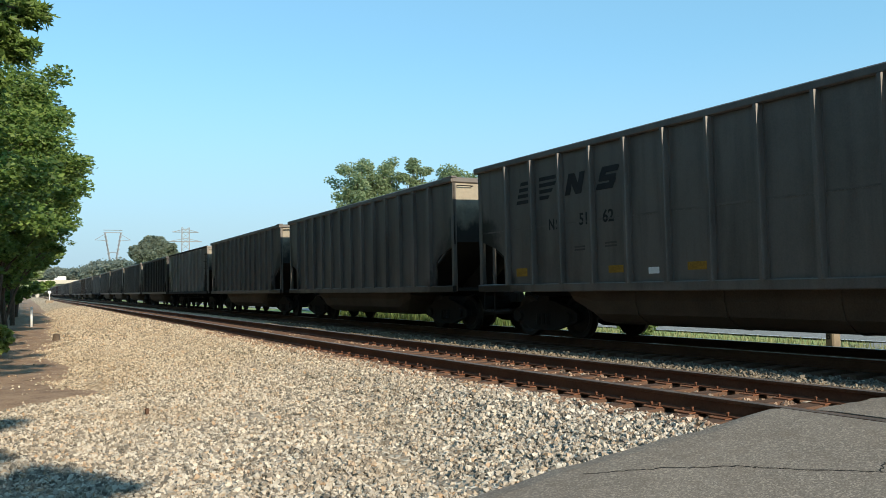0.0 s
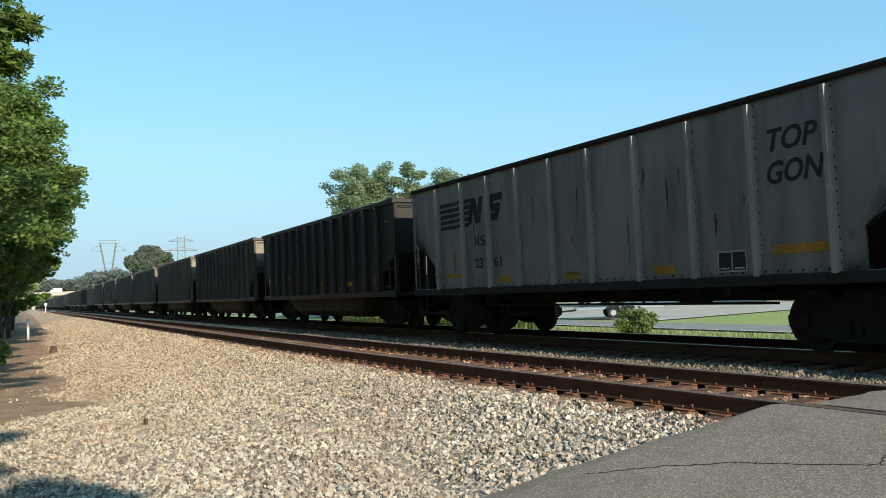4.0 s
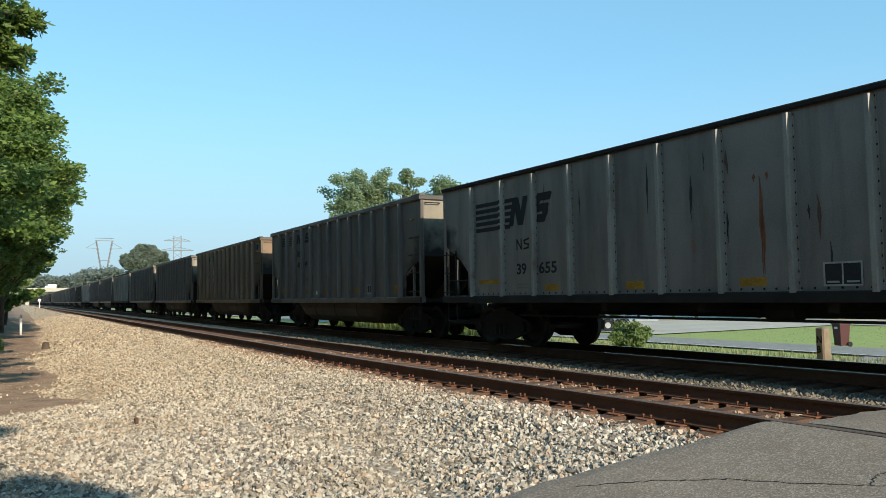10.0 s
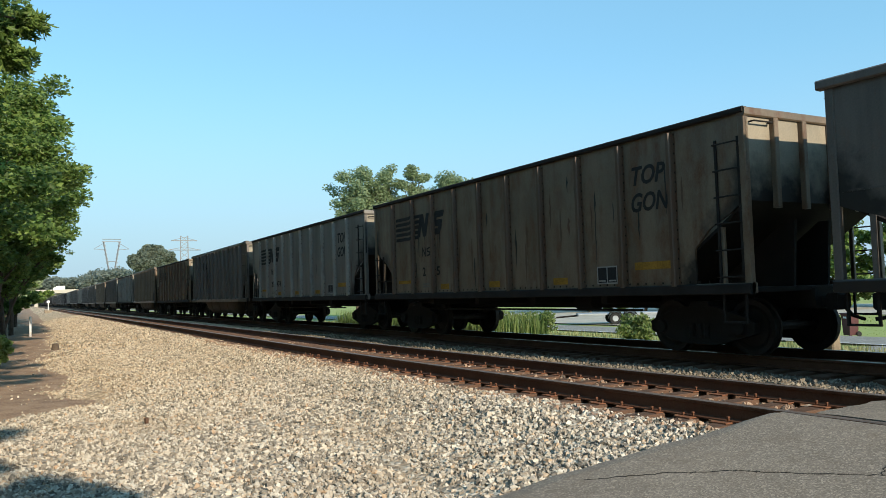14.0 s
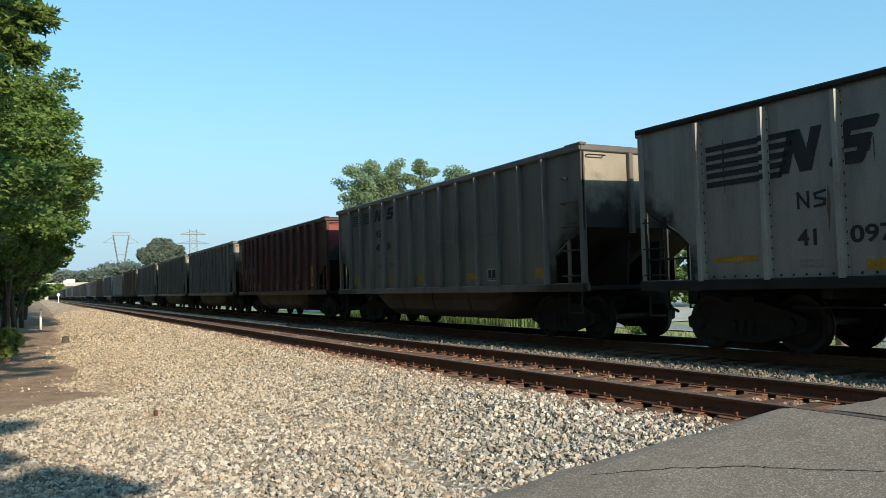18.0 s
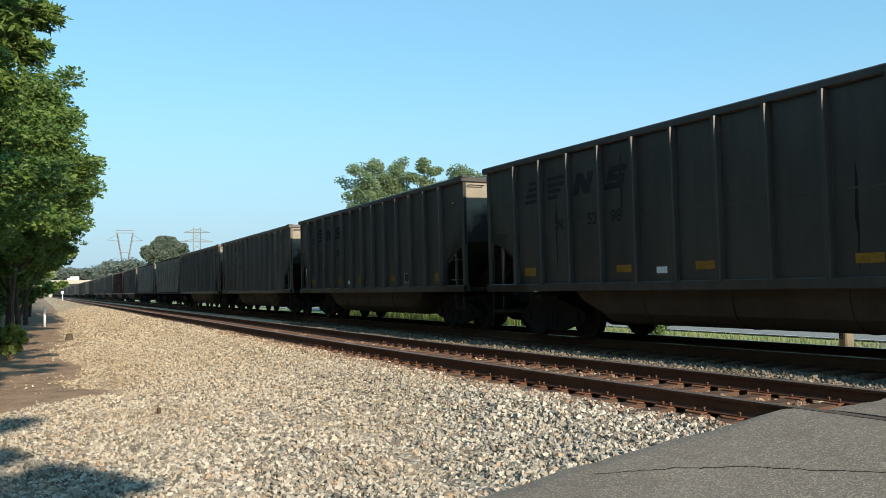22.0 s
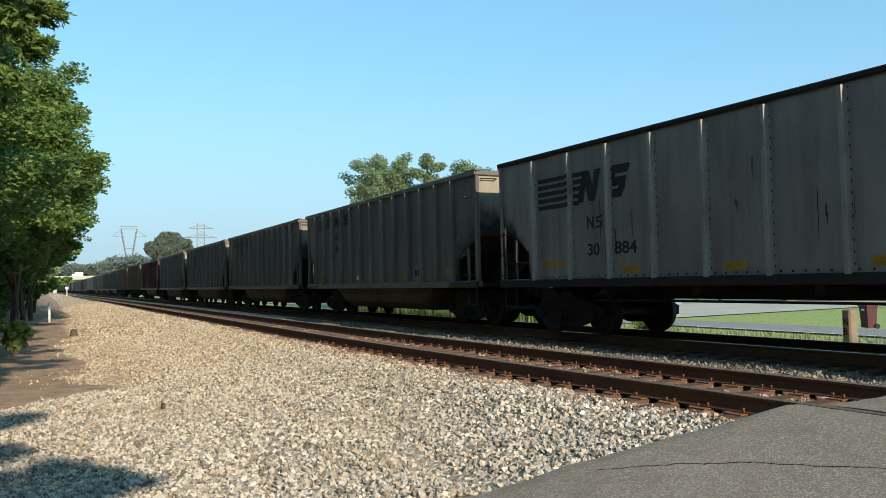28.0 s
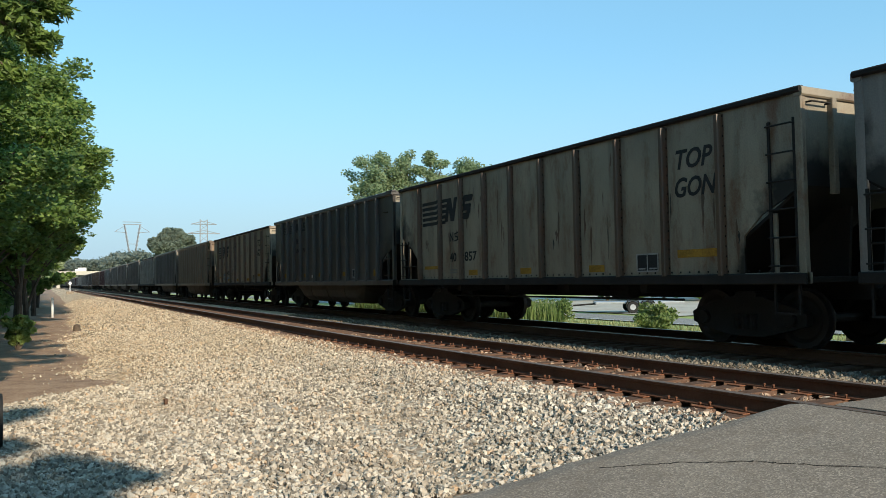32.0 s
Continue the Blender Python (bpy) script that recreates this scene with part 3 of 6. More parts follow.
# ---- loose stones ----
def stones(name, spots, sizes, seed, label, material=None, rough=False):
    """Angular stones as one heap; spots: n x 3 resting places."""
    rs = np.random.RandomState(seed)
    n = len(spots)
    base = np.array([(-1, -1, -1), (1, -1, -1), (1, 1, -1), (-1, 1, -1), (-0.8, -0.8, 1), (0.8, -0.8, 1), (0.8, 0.8, 1), (-0.8, 0.8, 1)], float) * 0.72
    if rough:
        base = np.array([(1, 0, 0), (-1, 0, 0), (0, 1, 0), (0, -1, 0), (0, 0, 1), (0, 0, -1)], float) * 1.15
    v = base[None] + rs.uniform(-0.42, 0.42, (n, len(base), 3))
    v *= (sizes[:, None, None] * rs.uniform(0.6, 1.25, (n, 1, 3)))
    q = rs.normal(size=(n, 4))
    q /= np.linalg.norm(q, axis=1)[:, None]
    w, x, y, z = q.T
    r = np.stack([1 - 2 * (y * y + z * z), 2 * (x * y - z * w), 2 * (x * z + y * w), 2 * (x * y + z * w), 1 - 2 * (x * x + z * z), 2 * (y * z - x * w), 2 * (x * z - y * w), 2 * (y * z + x * w), 1 - 2 * (x * x + y * y)], 1).reshape(n, 3, 3)
    v = np.einsum("nij,nkj->nki", r, v) + spots[:, None, :]
    f = np.array([(0, 3, 2, 1), (4, 5, 6, 7), (0, 1, 5, 4), (1, 2, 6, 5), (2, 3, 7, 6), (3, 0, 4, 7)])
    if rough:
        f = np.array([(0, 2, 4), (2, 1, 4), (1, 3, 4), (3, 0, 4), (2, 0, 5), (1, 2, 5), (3, 1, 5), (0, 3, 5)])
    f = (f[None] + len(base) * np.arange(n)[:, None, None]).reshape(-1, f.shape[1])
    me = array_mesh(name, v.reshape(-1, 3), f, material or M_STONE)
    return tagged(new(name, me), label, "gravel", "", "stuff")


def stone_field(name, seed, n, u0, u1, y0, y1, r0, r1, label, skip=None, material=None, strewn=False, rough=False):
    rs = np.random.RandomState(seed)
    u, y = rs.uniform(u0, u1, n), rs.uniform(y0, y1, n)
    keep = np.array([(a - gravel_left(b) + 0.3) / 1.1 > rs.rand() ** 1.5 for a, b in zip(u, y)])
    if strewn:
        keep = rs.rand(n) < np.clip((u - u0) / (u1 - u0), 0, 1) ** 2
    if skip:
        keep &= np.array([not skip(a, b) for a, b in zip(u, y)])
    u, y = u[keep], y[keep]
    r = r0 + (r1 - r0) * rs.rand(len(u)) ** 1.8
    z = (np.full(len(u), -0.72) + r * 0.5 if strewn else np.array([ballast_h(a, b) for a, b in zip(u, y)])) + r * rs.uniform(-0.35, 1.15, len(u))
    stones(name, np.stack([u + bend_np(y), y, z], 1), r, seed + 1, label, material, rough)


def on_asphalt(u, y):
    return y < crossing_edge(u + bend(y)) and u > 0.5


def crossing_edge(x):
    """Y of the asphalt's ragged edge at x."""
    return 5.12 - 0.4 * min(1, max(0, (x - 3.9) / 1.6)) + 0.02 * (4 - x) + 0.05 * noise.noise(Vector((x * 3, 0, 0)))


stone_field("loose_stones", 11, 60000, -0.7, 5.62, 4.4, 9, 0.010, 0.029, "angular pale grey crushed stone in the foreground", on_asphalt)
stone_field("loose_stones", 18, 52000, -0.7, 5.62, 9, 14, 0.010, 0.028, "angular pale grey crushed stone in the foreground", None, None, False, True)
stone_field("loose_stones", 12, 76000, 0.2, 5.62, 14, 29, 0.011, 0.029, "angular pale grey crushed stone beside the track", rough=True)
stone_field("loose_stones", 13, 44000, 0.2, 5.6, 28, 90, 0.022, 0.044, "angular pale grey crushed stone beside the track", rough=True)
stone_field("loose_stones", 14, 15000, 7.75, 9.9, 4.6, 30, 0.012, 0.03, "coal-dusted crushed stone between the two tracks", None, M_DUSTSTONE)
stone_field("loose_stones", 17, 4000, -1.2, 1.7, 11, 40, 0.007, 0.02, "stones strewn over the soil beside the ballast", None, None, True)
stone_field("loose_stones", 15, 5500, 6.15, 7.35, 5.2, 26, 0.015, 0.032, "rust-stained stones lying between the rails", None, M_RUSTSTONE)
stone_field("loose_stones", 16, 3600, 5.2, 5.85, 4.9, 26, 0.016, 0.036, "rust-stained stones along the tie ends", None, M_RUSTSTONE)


# ---- grade crossing of asphalt ----
def crossing_z(x):
    pts = ((-2.0, -0.53), (3.0, -0.46), (3.95, -0.33), (4.67, -0.19), (5.5, -0.05), (5.8, 0.0), (30, 0.0))
    for (a, p), (b, q) in zip(pts, pts[1:]):
        if x <= b:
            return p + (q - p) * max(0, x - a) / (b - a)
    return 0.0


def slab(name, xs, ys, top, material, label, thick=0.25):
    """A slab over lists of x with the y limits at each x."""
    v, f = [], []
    m = len(ys(xs[0]))
    for x in xs:
        for y in ys(x):
            z = top(x, y)
            v += [(x, y, z), (x, y, z - thick)]
    for i in range(len(xs) - 1):
        for j in range(m - 1):
            a, b, c, d = i * m + j, (i + 1) * m + j, (i + 1) * m + j + 1, i * m + j + 1
            f += [(2 * a, 2 * b, 2 * c, 2 * d), (2 * d + 1, 2 * c + 1, 2 * b + 1, 2 * a + 1)]
        for j, w in ((0, 1), (m - 1, -1)):
            a, b = i * m + j, (i + 1) * m + j
            q = (2 * a, 2 * a + 1, 2 * b + 1, 2 * b)
            f.append(q if w > 0 else q[::-1])
    for i, w in ((0, 1), (len(xs) - 1, -1)):
        for j in range(m - 1):
            a, b = i * m + j, i * m + j + 1
            q = (2 * a, 2 * b, 2 * b + 1, 2 * a + 1)
            f.append(q if w > 0 else q[::-1])
    me = bpy.data.meshes.new(name)
    me.from_pydata(v, [], f)
    me.materials.append(material)
    return tagged(new(name, me), label, "road", "", "structure")


def crossing_ys(x):
    e = crossing_edge(x)
    return [-6, -3, 0, 1.5, 2.5, 3.3, 4.0, 4.5, e - 0.25, e - 0.1, e]


def crossing_top(x, y):
    e = crossing_edge(x)
    drop = 0.05 * max(0, 1 - (e - y) / 0.22) ** 2
    return crossing_z(x) + 0.012 * noise.noise(Vector((x * 0.9, y * 0.9, 5))) - drop


XR = NEAR_RAIL + bend(4.6)
slab("crossing_asphalt", list(np.arange(0.9, XR - 0.12, 0.2)) + [XR - 0.1], crossing_ys, crossing_top, M_ASPHALT, "worn grey-brown asphalt of a grade crossing")
for a, b in ((XR + 0.11, XR + GAUGE - 0.11), (XR + GAUGE + 0.1, XR + SPACING - 0.1), (XR + SPACING + 0.11, XR + SPACING + GAUGE - 0.11), (XR + SPACING + GAUGE + 0.1, XR + SPACING + GAUGE + 4)):
    slab("crossing_asphalt", list(np.linspace(a, b, 10)), lambda x: [-6, -2, 1, 3, 3.7, 4.1, 4.38 + 0.1 * noise.noise(Vector((x * 3, 0, 0)))], lambda x, y: 0.002 - 0.04 * max(0, (y - 4.0)) - 0.02 * max(0, x - 12.5), M_ASPHALT, "worn asphalt between the rails of a grade crossing", 0.16)


def crack(points, width, seed):
    """A thin dark crack lying in the asphalt."""
    rs = random.Random(seed)
    v, f = [], []
    fine = []
    for (x0, y0), (x1, y1) in zip(points, points[1:]):
        for k in range(14):
            t = k / 14
            fine.append((x0 + (x1 - x0) * t + rs.uniform(-0.012, 0.012), y0 + (y1 - y0) * t + rs.uniform(-0.014, 0.014)))
    for x, y in fine:
        w = width * rs.uniform(0.35, 1.0)
        z = crossing_top(x, y) + 0.003
        v += [(x, y - w, z), (x, y + w, z), (x, y + w, z - 0.02), (x, y - w, z - 0.02)]
    for i in range(len(fine) - 1):
        a, b = 4 * i, 4 * i + 4
        f += [(a, b, b + 1, a + 1), (a + 1, b + 1, b + 2, a + 2), (a + 3, a + 2, b + 2, b + 3), (a, a + 3, b + 3, b)]
    me = bpy.data.meshes.new("asphalt_crack")
    me.from_pydata(v, [], f)
    me.materials.append(M_CRACK)
    return tagged(new("asphalt_crack", me), "dark ragged crack across worn asphalt", "crack", "", "structure")


crack([(3.9, 4.72), (4.3, 4.3), (4.6, 3.87), (4.75, 3.5), (4.98, 3.05), (5.2, 2.7)], 0.012, 3)
crack([(4.98, 3.05), (5.2, 3.12), (5.5, 2.9)], 0.007, 4)

# ---- road, lawn and drive beyond the tracks ----
sheet("road", [27.9, 28.8, 29.8, 30.8, 31.7], steps((-60, 760, 10)), lambda u, y: -1.27, M_ROAD, "structure", "grey asphalt country road beside the railway", "road")
sheet("road_shoulder", [17.2, 18.5, 20, 21.5, 23, 24.5, 26, 27.9], steps((-40, 17, 2)), lambda u, y: far_ground(u, y) + 0.035, M_ROAD, "structure", "worn grey gravelled shoulder between track and road", "road")
sheet("road_edge_line", [28.0, 28.12], steps((-60, 760, 10)), lambda u, y: -1.264, M_WHITE, "structure", "faded white edge line on the road", "road marking")
sheet("parking_apron", [33.4, 36, 44, 60, 75], steps((33.5, 76, 5)), lambda u, y: -1.28, M_CONC, "structure", "pale concrete parking apron beside the road", "driveway")
sheet("driveway", [52, 56, 64, 70], steps((-10, 33, 5)), lambda u, y: -1.28, M_CONC, "structure", "pale concrete drive across the lawn", "driveway")


# ---- coal train ----
SPEED = 19.045
TRACK_MID = NEAR_RAIL + SPACING + GAUGE / 2
W2 = 1.6


def wheel_mesh():
    r = 0.44
    prof = [(0.001, -0.10), (0.11, -0.10), (0.12, -0.045), (0.30, -0.02), (0.36, -0.055), (r, -0.055), (r + 0.003, 0.045), (r + 0.032, 0.052), (r + 0.03, 0.075), (0.36, 0.075), (0.30, 0.03), (0.12, 0.05), (0.10, 0.09), (0.001, 0.09)]
    return Mesh().lathe(prof, 0, (0, 0, 0), 20).done("wheel")


def side_frame_mesh():
    """Cast truck side frame with its two arches and the spring window."""
    outer = [(-1.08, 0.36), (-0.98, 0.32), (-0.55, 0.22), (-0.34, 0.16), (0.34, 0.16), (0.55, 0.22), (0.98, 0.32), (1.08, 0.36), (1.1, 0.52), (0.95, 0.6), (0.5, 0.72), (0.3, 0.78), (-0.3, 0.78), (-0.5, 0.72), (-0.95, 0.6), (-1.1, 0.52)]
    m = Mesh().prism(outer, 0, -0.07, 0.07)
    for y in (-0.825, 0.825):
        m.lathe([(0.001, -0.13), (0.1, -0.13), (0.115, -0.1), (0.115, 0.06)], 0, (0, y, 0.44), 12)
    for y in (-0.16, 0, 0.16):
        m.lathe([(0.06, 0.27), (0.07, 0.33), (0.06, 0.39), (0.07, 0.45), (0.06, 0.5)], 2, (-0.06, y, 0), 8)
    return m.done("side_frame")


WHEEL, SIDE_FRAME = wheel_mesh(), side_frame_mesh()
WHEEL.materials.append(M_WHEEL)
SIDE_FRAME.materials.append(M_FRAME)
AXLE = Mesh().lathe([(0.07, -1.0), (0.085, -0.6), (0.075, 0.0), (0.085, 0.6), (0.07, 1.0)], 0, (0, 0, 0), 10).done("axle")
AXLE.materials.append(M_WHEEL)
BOLSTER = Mesh().box(-1.05, 1.05, -0.2, 0.2, 0.52, 0.86, 0.03).done("bolster")
BOLSTER.materials.append(M_FRAME)
COUPLER = Mesh().box(-0.07, 0.07, -0.7, 0.12, 0.74, 0.9, 0.02).box(-0.14, 0.14, 0.12, 0.34, 0.7, 0.95, 0.03).box(0.03, 0.15, 0.3, 0.44, 0.72, 0.93, 0.02).done("coupler")
COUPLER.materials.append(M_FRAME)


def truck(car, y):
    t = part("truck", BOLSTER, None, car, at=pose(0, y, 0))
    for s in (-1, 1):
        part("side_frame", SIDE_FRAME, None, t, at=pose(s * 0.99, 0, 0, 0, 0, 0 if s < 0 else 180))
    for a in (-0.825, 0.825):
        part("axle", AXLE, None, t, at=pose(0, a, 0.44))
        for s in (-1, 1):
            part("wheel", WHEEL, None, t, at=pose(s * 0.75, a, 0.44, 0, 0, 0 if s < 0 else 180))


def rib_mesh(z0, z1, d, w):
    """Pressed hat-section rib standing out by d."""
    poly = [(0, -w), (-d * 0.75, -w * 0.72), (-d, -w * 0.5), (-d, w * 0.5), (-d * 0.75, w * 0.72), (0, w)]
    m = Mesh().prism(poly, 2, z0 + 0.03, z1)
    m.prism([(0, -w * 1.35), (-0.012, -w * 1.35), (-0.012, w * 1.35), (0, w * 1.35)], 2, z0, z1)
    return m.done("rib")


def side_sheet(half, z0, z1, cut_l, cut_t):
    """Side sheet with its lower end corners cut away: cut = (length, low height, high height)."""
    a, b = cut_l, cut_t
    poly = [(half - a[0], z0), (half - a[0], a[1]), (half - a[0] * 0.7, a[1] + (a[2] - a[1]) * 0.42), (half - a[0] * 0.3, a[1] + (a[2] - a[1]) * 0.72), (half, a[2]), (half, z1), (-half, z1), (-half, b[2]),
            (-half + b[0] * 0.3, b[1] + (b[2] - b[1]) * 0.72), (-half + b[0] * 0.7, b[1] + (b[2] - b[1]) * 0.42), (-half + b[0], b[1]), (-half + b[0], z0)]
    return Mesh().prism(poly, 0, -0.02, 0.02).done("side_sheet")


def ladder_mesh(z0, z1, n, w):
    m = Mesh()
    for y in (-w / 2, w / 2):
        m.box(-0.025, 0.0, y - 0.02, y + 0.02, z0 - 0.08, z1 + 0.08)
    for k in range(n):
        z = z0 + (z1 - z0) * k / (n - 1)
        m.rod((-0.09, -w / 2, z), (-0.09, w / 2, z), 0.013)
        for y in (-w / 2, w / 2):
            m.rod((-0.09, y, z), (0.0, y, z), 0.012, 5)
    return m.done("ladder")


def rib_spots(kind):
    """Ribs of one side, in metres behind the leading end."""
    if kind == "topgon":
        return [1.3, 2.48, 3.6, 4.72, 5.85, 7.0, 8.2, 9.4, 10.55, 11.75]
    if kind == "flat_tub":
        return [1.11, 1.9, 2.62] + [3.47 + 0.943 * k for k in range(10)]
    return [1.15 + 0.905 * k for k in range(13)]


def grab_mesh(w):
    """Bent grab iron with two feet."""
    return Mesh().rod((-0.1, -w / 2, 0), (-0.1, w / 2, 0), 0.014).rod((-0.1, -w / 2, 0), (0, -w / 2, 0), 0.014, 5).rod((-0.1, w / 2, 0), (0, w / 2, 0), 0.014, 5).box(-0.01, 0, -w / 2 - 0.014, -w / 2 + 0.014, -0.03, 0.03).box(-0.01, 0, w / 2 - 0.014, w / 2 + 0.014, -0.03, 0.03).done("grab_iron")


GRAB, SHORT_GRAB = grab_mesh(0.4), grab_mesh(0.12)
for me in (GRAB, SHORT_GRAB):
    me.materials.append(M_TUB)


def build_car(kind, paint, label, far=False):
    """One coal car: origin on the rail tops under its middle, leading end at +Y."""
    tub = kind != "topgon"
    half = 6.6
    top = 3.80 if kind == "bathtub" else 3.74
    z0 = 1.12
    car = thing("coal_car", label, "coal car", group="cars of the coal train")
    cap = 0.13
    cut = (0.95, 1.75, 2.15) if tub else (1.05, 1.7, 2.4)
    for s in (-1, 1):
        sh = side_sheet(half, z0, top - (cap if tub else 0.08), cut, cut)
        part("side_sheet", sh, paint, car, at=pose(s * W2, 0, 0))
        ribs = [half - p for p in rib_spots(kind)]
        rb = rib_mesh(z0 - 0.03, top - cap, 0.115 if tub else 0.1, 0.055 if tub else 0.06)
        rb.materials.append({M_RUSTY: M_RIBRUST, M_RUSTDARK: M_RIBRUST, M_PALE: M_RIBPALE, M_BROWN: M_RIBTAN}.get(paint, paint))
        if far:
            joined = Mesh()
            for y in ribs:
                joined.box(-0.1, 0, y - 0.06, y + 0.06, z0, top - cap)
            tagged(part("ribs", joined, paint, car, at=pose(s * (W2 + 0.02), 0, 0, 0, 0, 0 if s < 0 else 180)), kind="stuff")
        for y in ribs:
            if not far:
                part("rib", rb, None, car, at=pose(s * (W2 + 0.02), y, 0, 0, 0, 0 if s < 0 else 180))
        if tub and not far:
            part("seam", Mesh().box(-0.026, 0.026, -half + 0.1, half - 0.1, 2.28, 2.31), paint, car, at=pose(s * W2, 0, 0))
        part("side_sill", Mesh().box(-0.05, 0.05, -half, half, z0 - 0.14, z0 + 0.02, 0.015), paint if tub else M_FRAME, car, at=pose(s * (W2 + 0.035), 0, 0))
        if tub:
            part("top_chord", Mesh().box(-0.07, 0.07, -half - 0.02, half + 0.09, top - cap, top, 0.02).box(-0.075, 0.075, -half - 0.06, -half + 0.42, top - 0.03, top + 0.014, 0.01), paint, car, at=pose(s * (W2 + 0.02), 0, 0))
        else:
            part("top_chord", Mesh().box(-0.06, 0.06, -half, half, top - 0.09, top, 0.02), M_FRAME, car, at=pose(s * (W2 + 0.02), 0, 0))
        # upright angle at each corner, step and grab irons
        for e in (-1, 1):
            cp = Mesh().box(-0.05, 0.05, -0.06, 0.06, z0 - 0.12, top - cap, 0.012)
            part("corner_post", cp, paint, car, at=pose(s * (W2 - 0.01), e * (half - 0.06), 0))
            if e < 0 and s < 0 and tub and not far:
                for z in (1.28, 1.77, 2.23, 2.69, 3.16) if kind == "bathtub" and paint is M_BROWN else (1.28, 1.77):
                    part("grab_iron", GRAB, None, car, at=pose(-W2 - 0.02, -half + 0.36, z))
                part("grab_iron", SHORT_GRAB, None, car, at=pose(-W2 - 0.02, -half + 0.5, top - 0.62))
            if e > 0 and s < 0 and not tub and not far:
                part("hand_rail", Mesh().rod((0, -0.5, 0), (0, 0.5, 0), 0.016), M_FRAME, car, at=pose(-W2, half - 0.5, 1.5))
                rivets = Mesh()
                for k in range(66):
                    y = -half + 0.2 + 0.195 * k
                    rivets.box(-0.008, 0, y - 0.014, y + 0.014, z0 + 0.045, z0 + 0.075)
                for y in ribs:
                    for k in range(16):
                        rivets.box(-0.02, 0, y - 0.076, y - 0.062, z0 + 0.12 + 0.155 * k, z0 + 0.15 + 0.155 * k)
                tagged(part("rivets", rivets, M_FRAME, car, at=pose(-W2 - 0.019, 0, 0)), kind="stuff")
            if not tub:
                ld = ladder_mesh(z0 + 0.12, top - 0.5 if e < 0 else z0 + 1.0, 6 if e < 0 else 3, 0.42)
                part("ladder", ld, M_FRAME if not tub else paint, car, at=pose(s * (W2 + 0.02), e * (half - 0.34), 0, 0, 0, 0 if s < 0 else 180))
            if far:
                continue
            st = Mesh()
            for y in (-0.2, 0.2):
                st.box(-0.02, 0.02, y - 0.015, y + 0.015, z0 - 0.55, z0 - 0.1)
            st.box(-0.03, 0.03, -0.215, 0.215, z0 - 0.57, z0 - 0.54)
            part("step", st, M_FRAME, car, at=pose(s * W2, e * (half - 0.34), 0))
            part("end_sill", Mesh().box(-0.06, 0.06, -cut[0] / 2, cut[0] / 2, z0 - 0.13, z0 + 0.03, 0.015), paint, car, at=pose(s * (W2 - 0.03), e * (half - cut[0] / 2), 0))
            part("cut_post", Mesh().box(-0.03, 0.03, -0.035, 0.035, z0, 2.0, 0.01), paint, car, at=pose(s * (W2 - 0.02), e * (half - 0.52), 0))
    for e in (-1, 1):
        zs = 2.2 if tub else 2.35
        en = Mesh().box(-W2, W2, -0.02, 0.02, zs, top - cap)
        # end sheets wear the sun-brightened copy of the side paint
        part("end_sheet", en, {M_RUSTY: M_LITEND, M_RUSTDARK: M_LITEND, M_SLATE: M_LITEND, M_GREY: M_LITEND, M_PALE: M_LITEND, M_BROWN: M_LITBROWNEND, M_RED: M_LITREDEND}.get(paint, paint), car, at=pose(0, e * (half - 0.04), 0))
        sl = Mesh().prism([(e * (half - 0.06), zs + 0.03), (e * (half - 0.02), zs), (e * (half - 1.9), z0 - 0.02), (e * (half - 1.95), z0 + 0.02)], 0, -W2 + 0.03, W2 - 0.03)
        part("slope_sheet", sl, M_FRAME, car)
        for x in (-0.42, 0.42):
            web = Mesh().prism([(e * (half - 0.2), z0 - 0.1), (e * (half - 0.12), zs - 0.25), (e * (half - 0.3), zs - 0.25), (e * (half - 1.8), z0 - 0.1)], 0, x - 0.03, x + 0.03)
            part("end_web", web, M_FRAME, car)
        rim = Mesh().box(-W2 - 0.05, W2 + 0.05, -0.07, 0.07, top - 0.14, top - 0.01, 0.02)
        part("end_chord", rim, paint, car, at=pose(0, e * (half - 0.04), 0))
        for x in (-1.0, -0.34, 0.34, 1.0) if not tub else (-0.45, 0.45):
            part("end_post", Mesh().box(-0.05, 0.05, -0.05, 0.05, zs - 0.1, top - 0.14, 0.012), paint, car, at=pose(x, e * (half + 0.02), 0))
        grab = Mesh().rod((-1.5, e * 0.09, 0), (-1.1, e * 0.09, 0), 0.013).rod((-1.5, 0, 0), (-1.5, e * 0.09, 0), 0.013).rod((-1.1, 0, 0), (-1.1, e * 0.09, 0), 0.013)
        part("grab_iron", grab, M_FRAME, car, at=pose(0, e * (half - 0.02), top - 0.22))
        part("end_platform", Mesh().box(-1.5, 1.5, -0.3, 0.3, z0 - 0.12, z0 - 0.04, 0.01), M_FRAME, car, at=pose(0, e * (half - 0.35), 0))
        part("coupler", COUPLER, None, car, at=pose(0, e * half, 0, 0, 0, 0 if e > 0 else 180))
        br = Mesh().rod((0.35, e * -0.1, 0.95), (0.3, e * 0.25, 0.6), 0.03).rod((0.3, e * 0.25, 0.6), (0.2, e * 0.5, 0.55), 0.03)
        part("air_hose", br, M_FRAME, car, at=pose(0, e * half, 0))
        truck(car, e * (half - 1.55))
    part("floor_sheet", Mesh().box(-W2 + 0.05, W2 - 0.05, -half + 1.9, half - 1.9, z0 - 0.06, z0, 0), M_FRAME, car)
    part("center_sill", Mesh().box(-0.22, 0.22, -half, half, 0.72 if not tub else 0.85, z0 - 0.06, 0.02), M_FRAME, car)
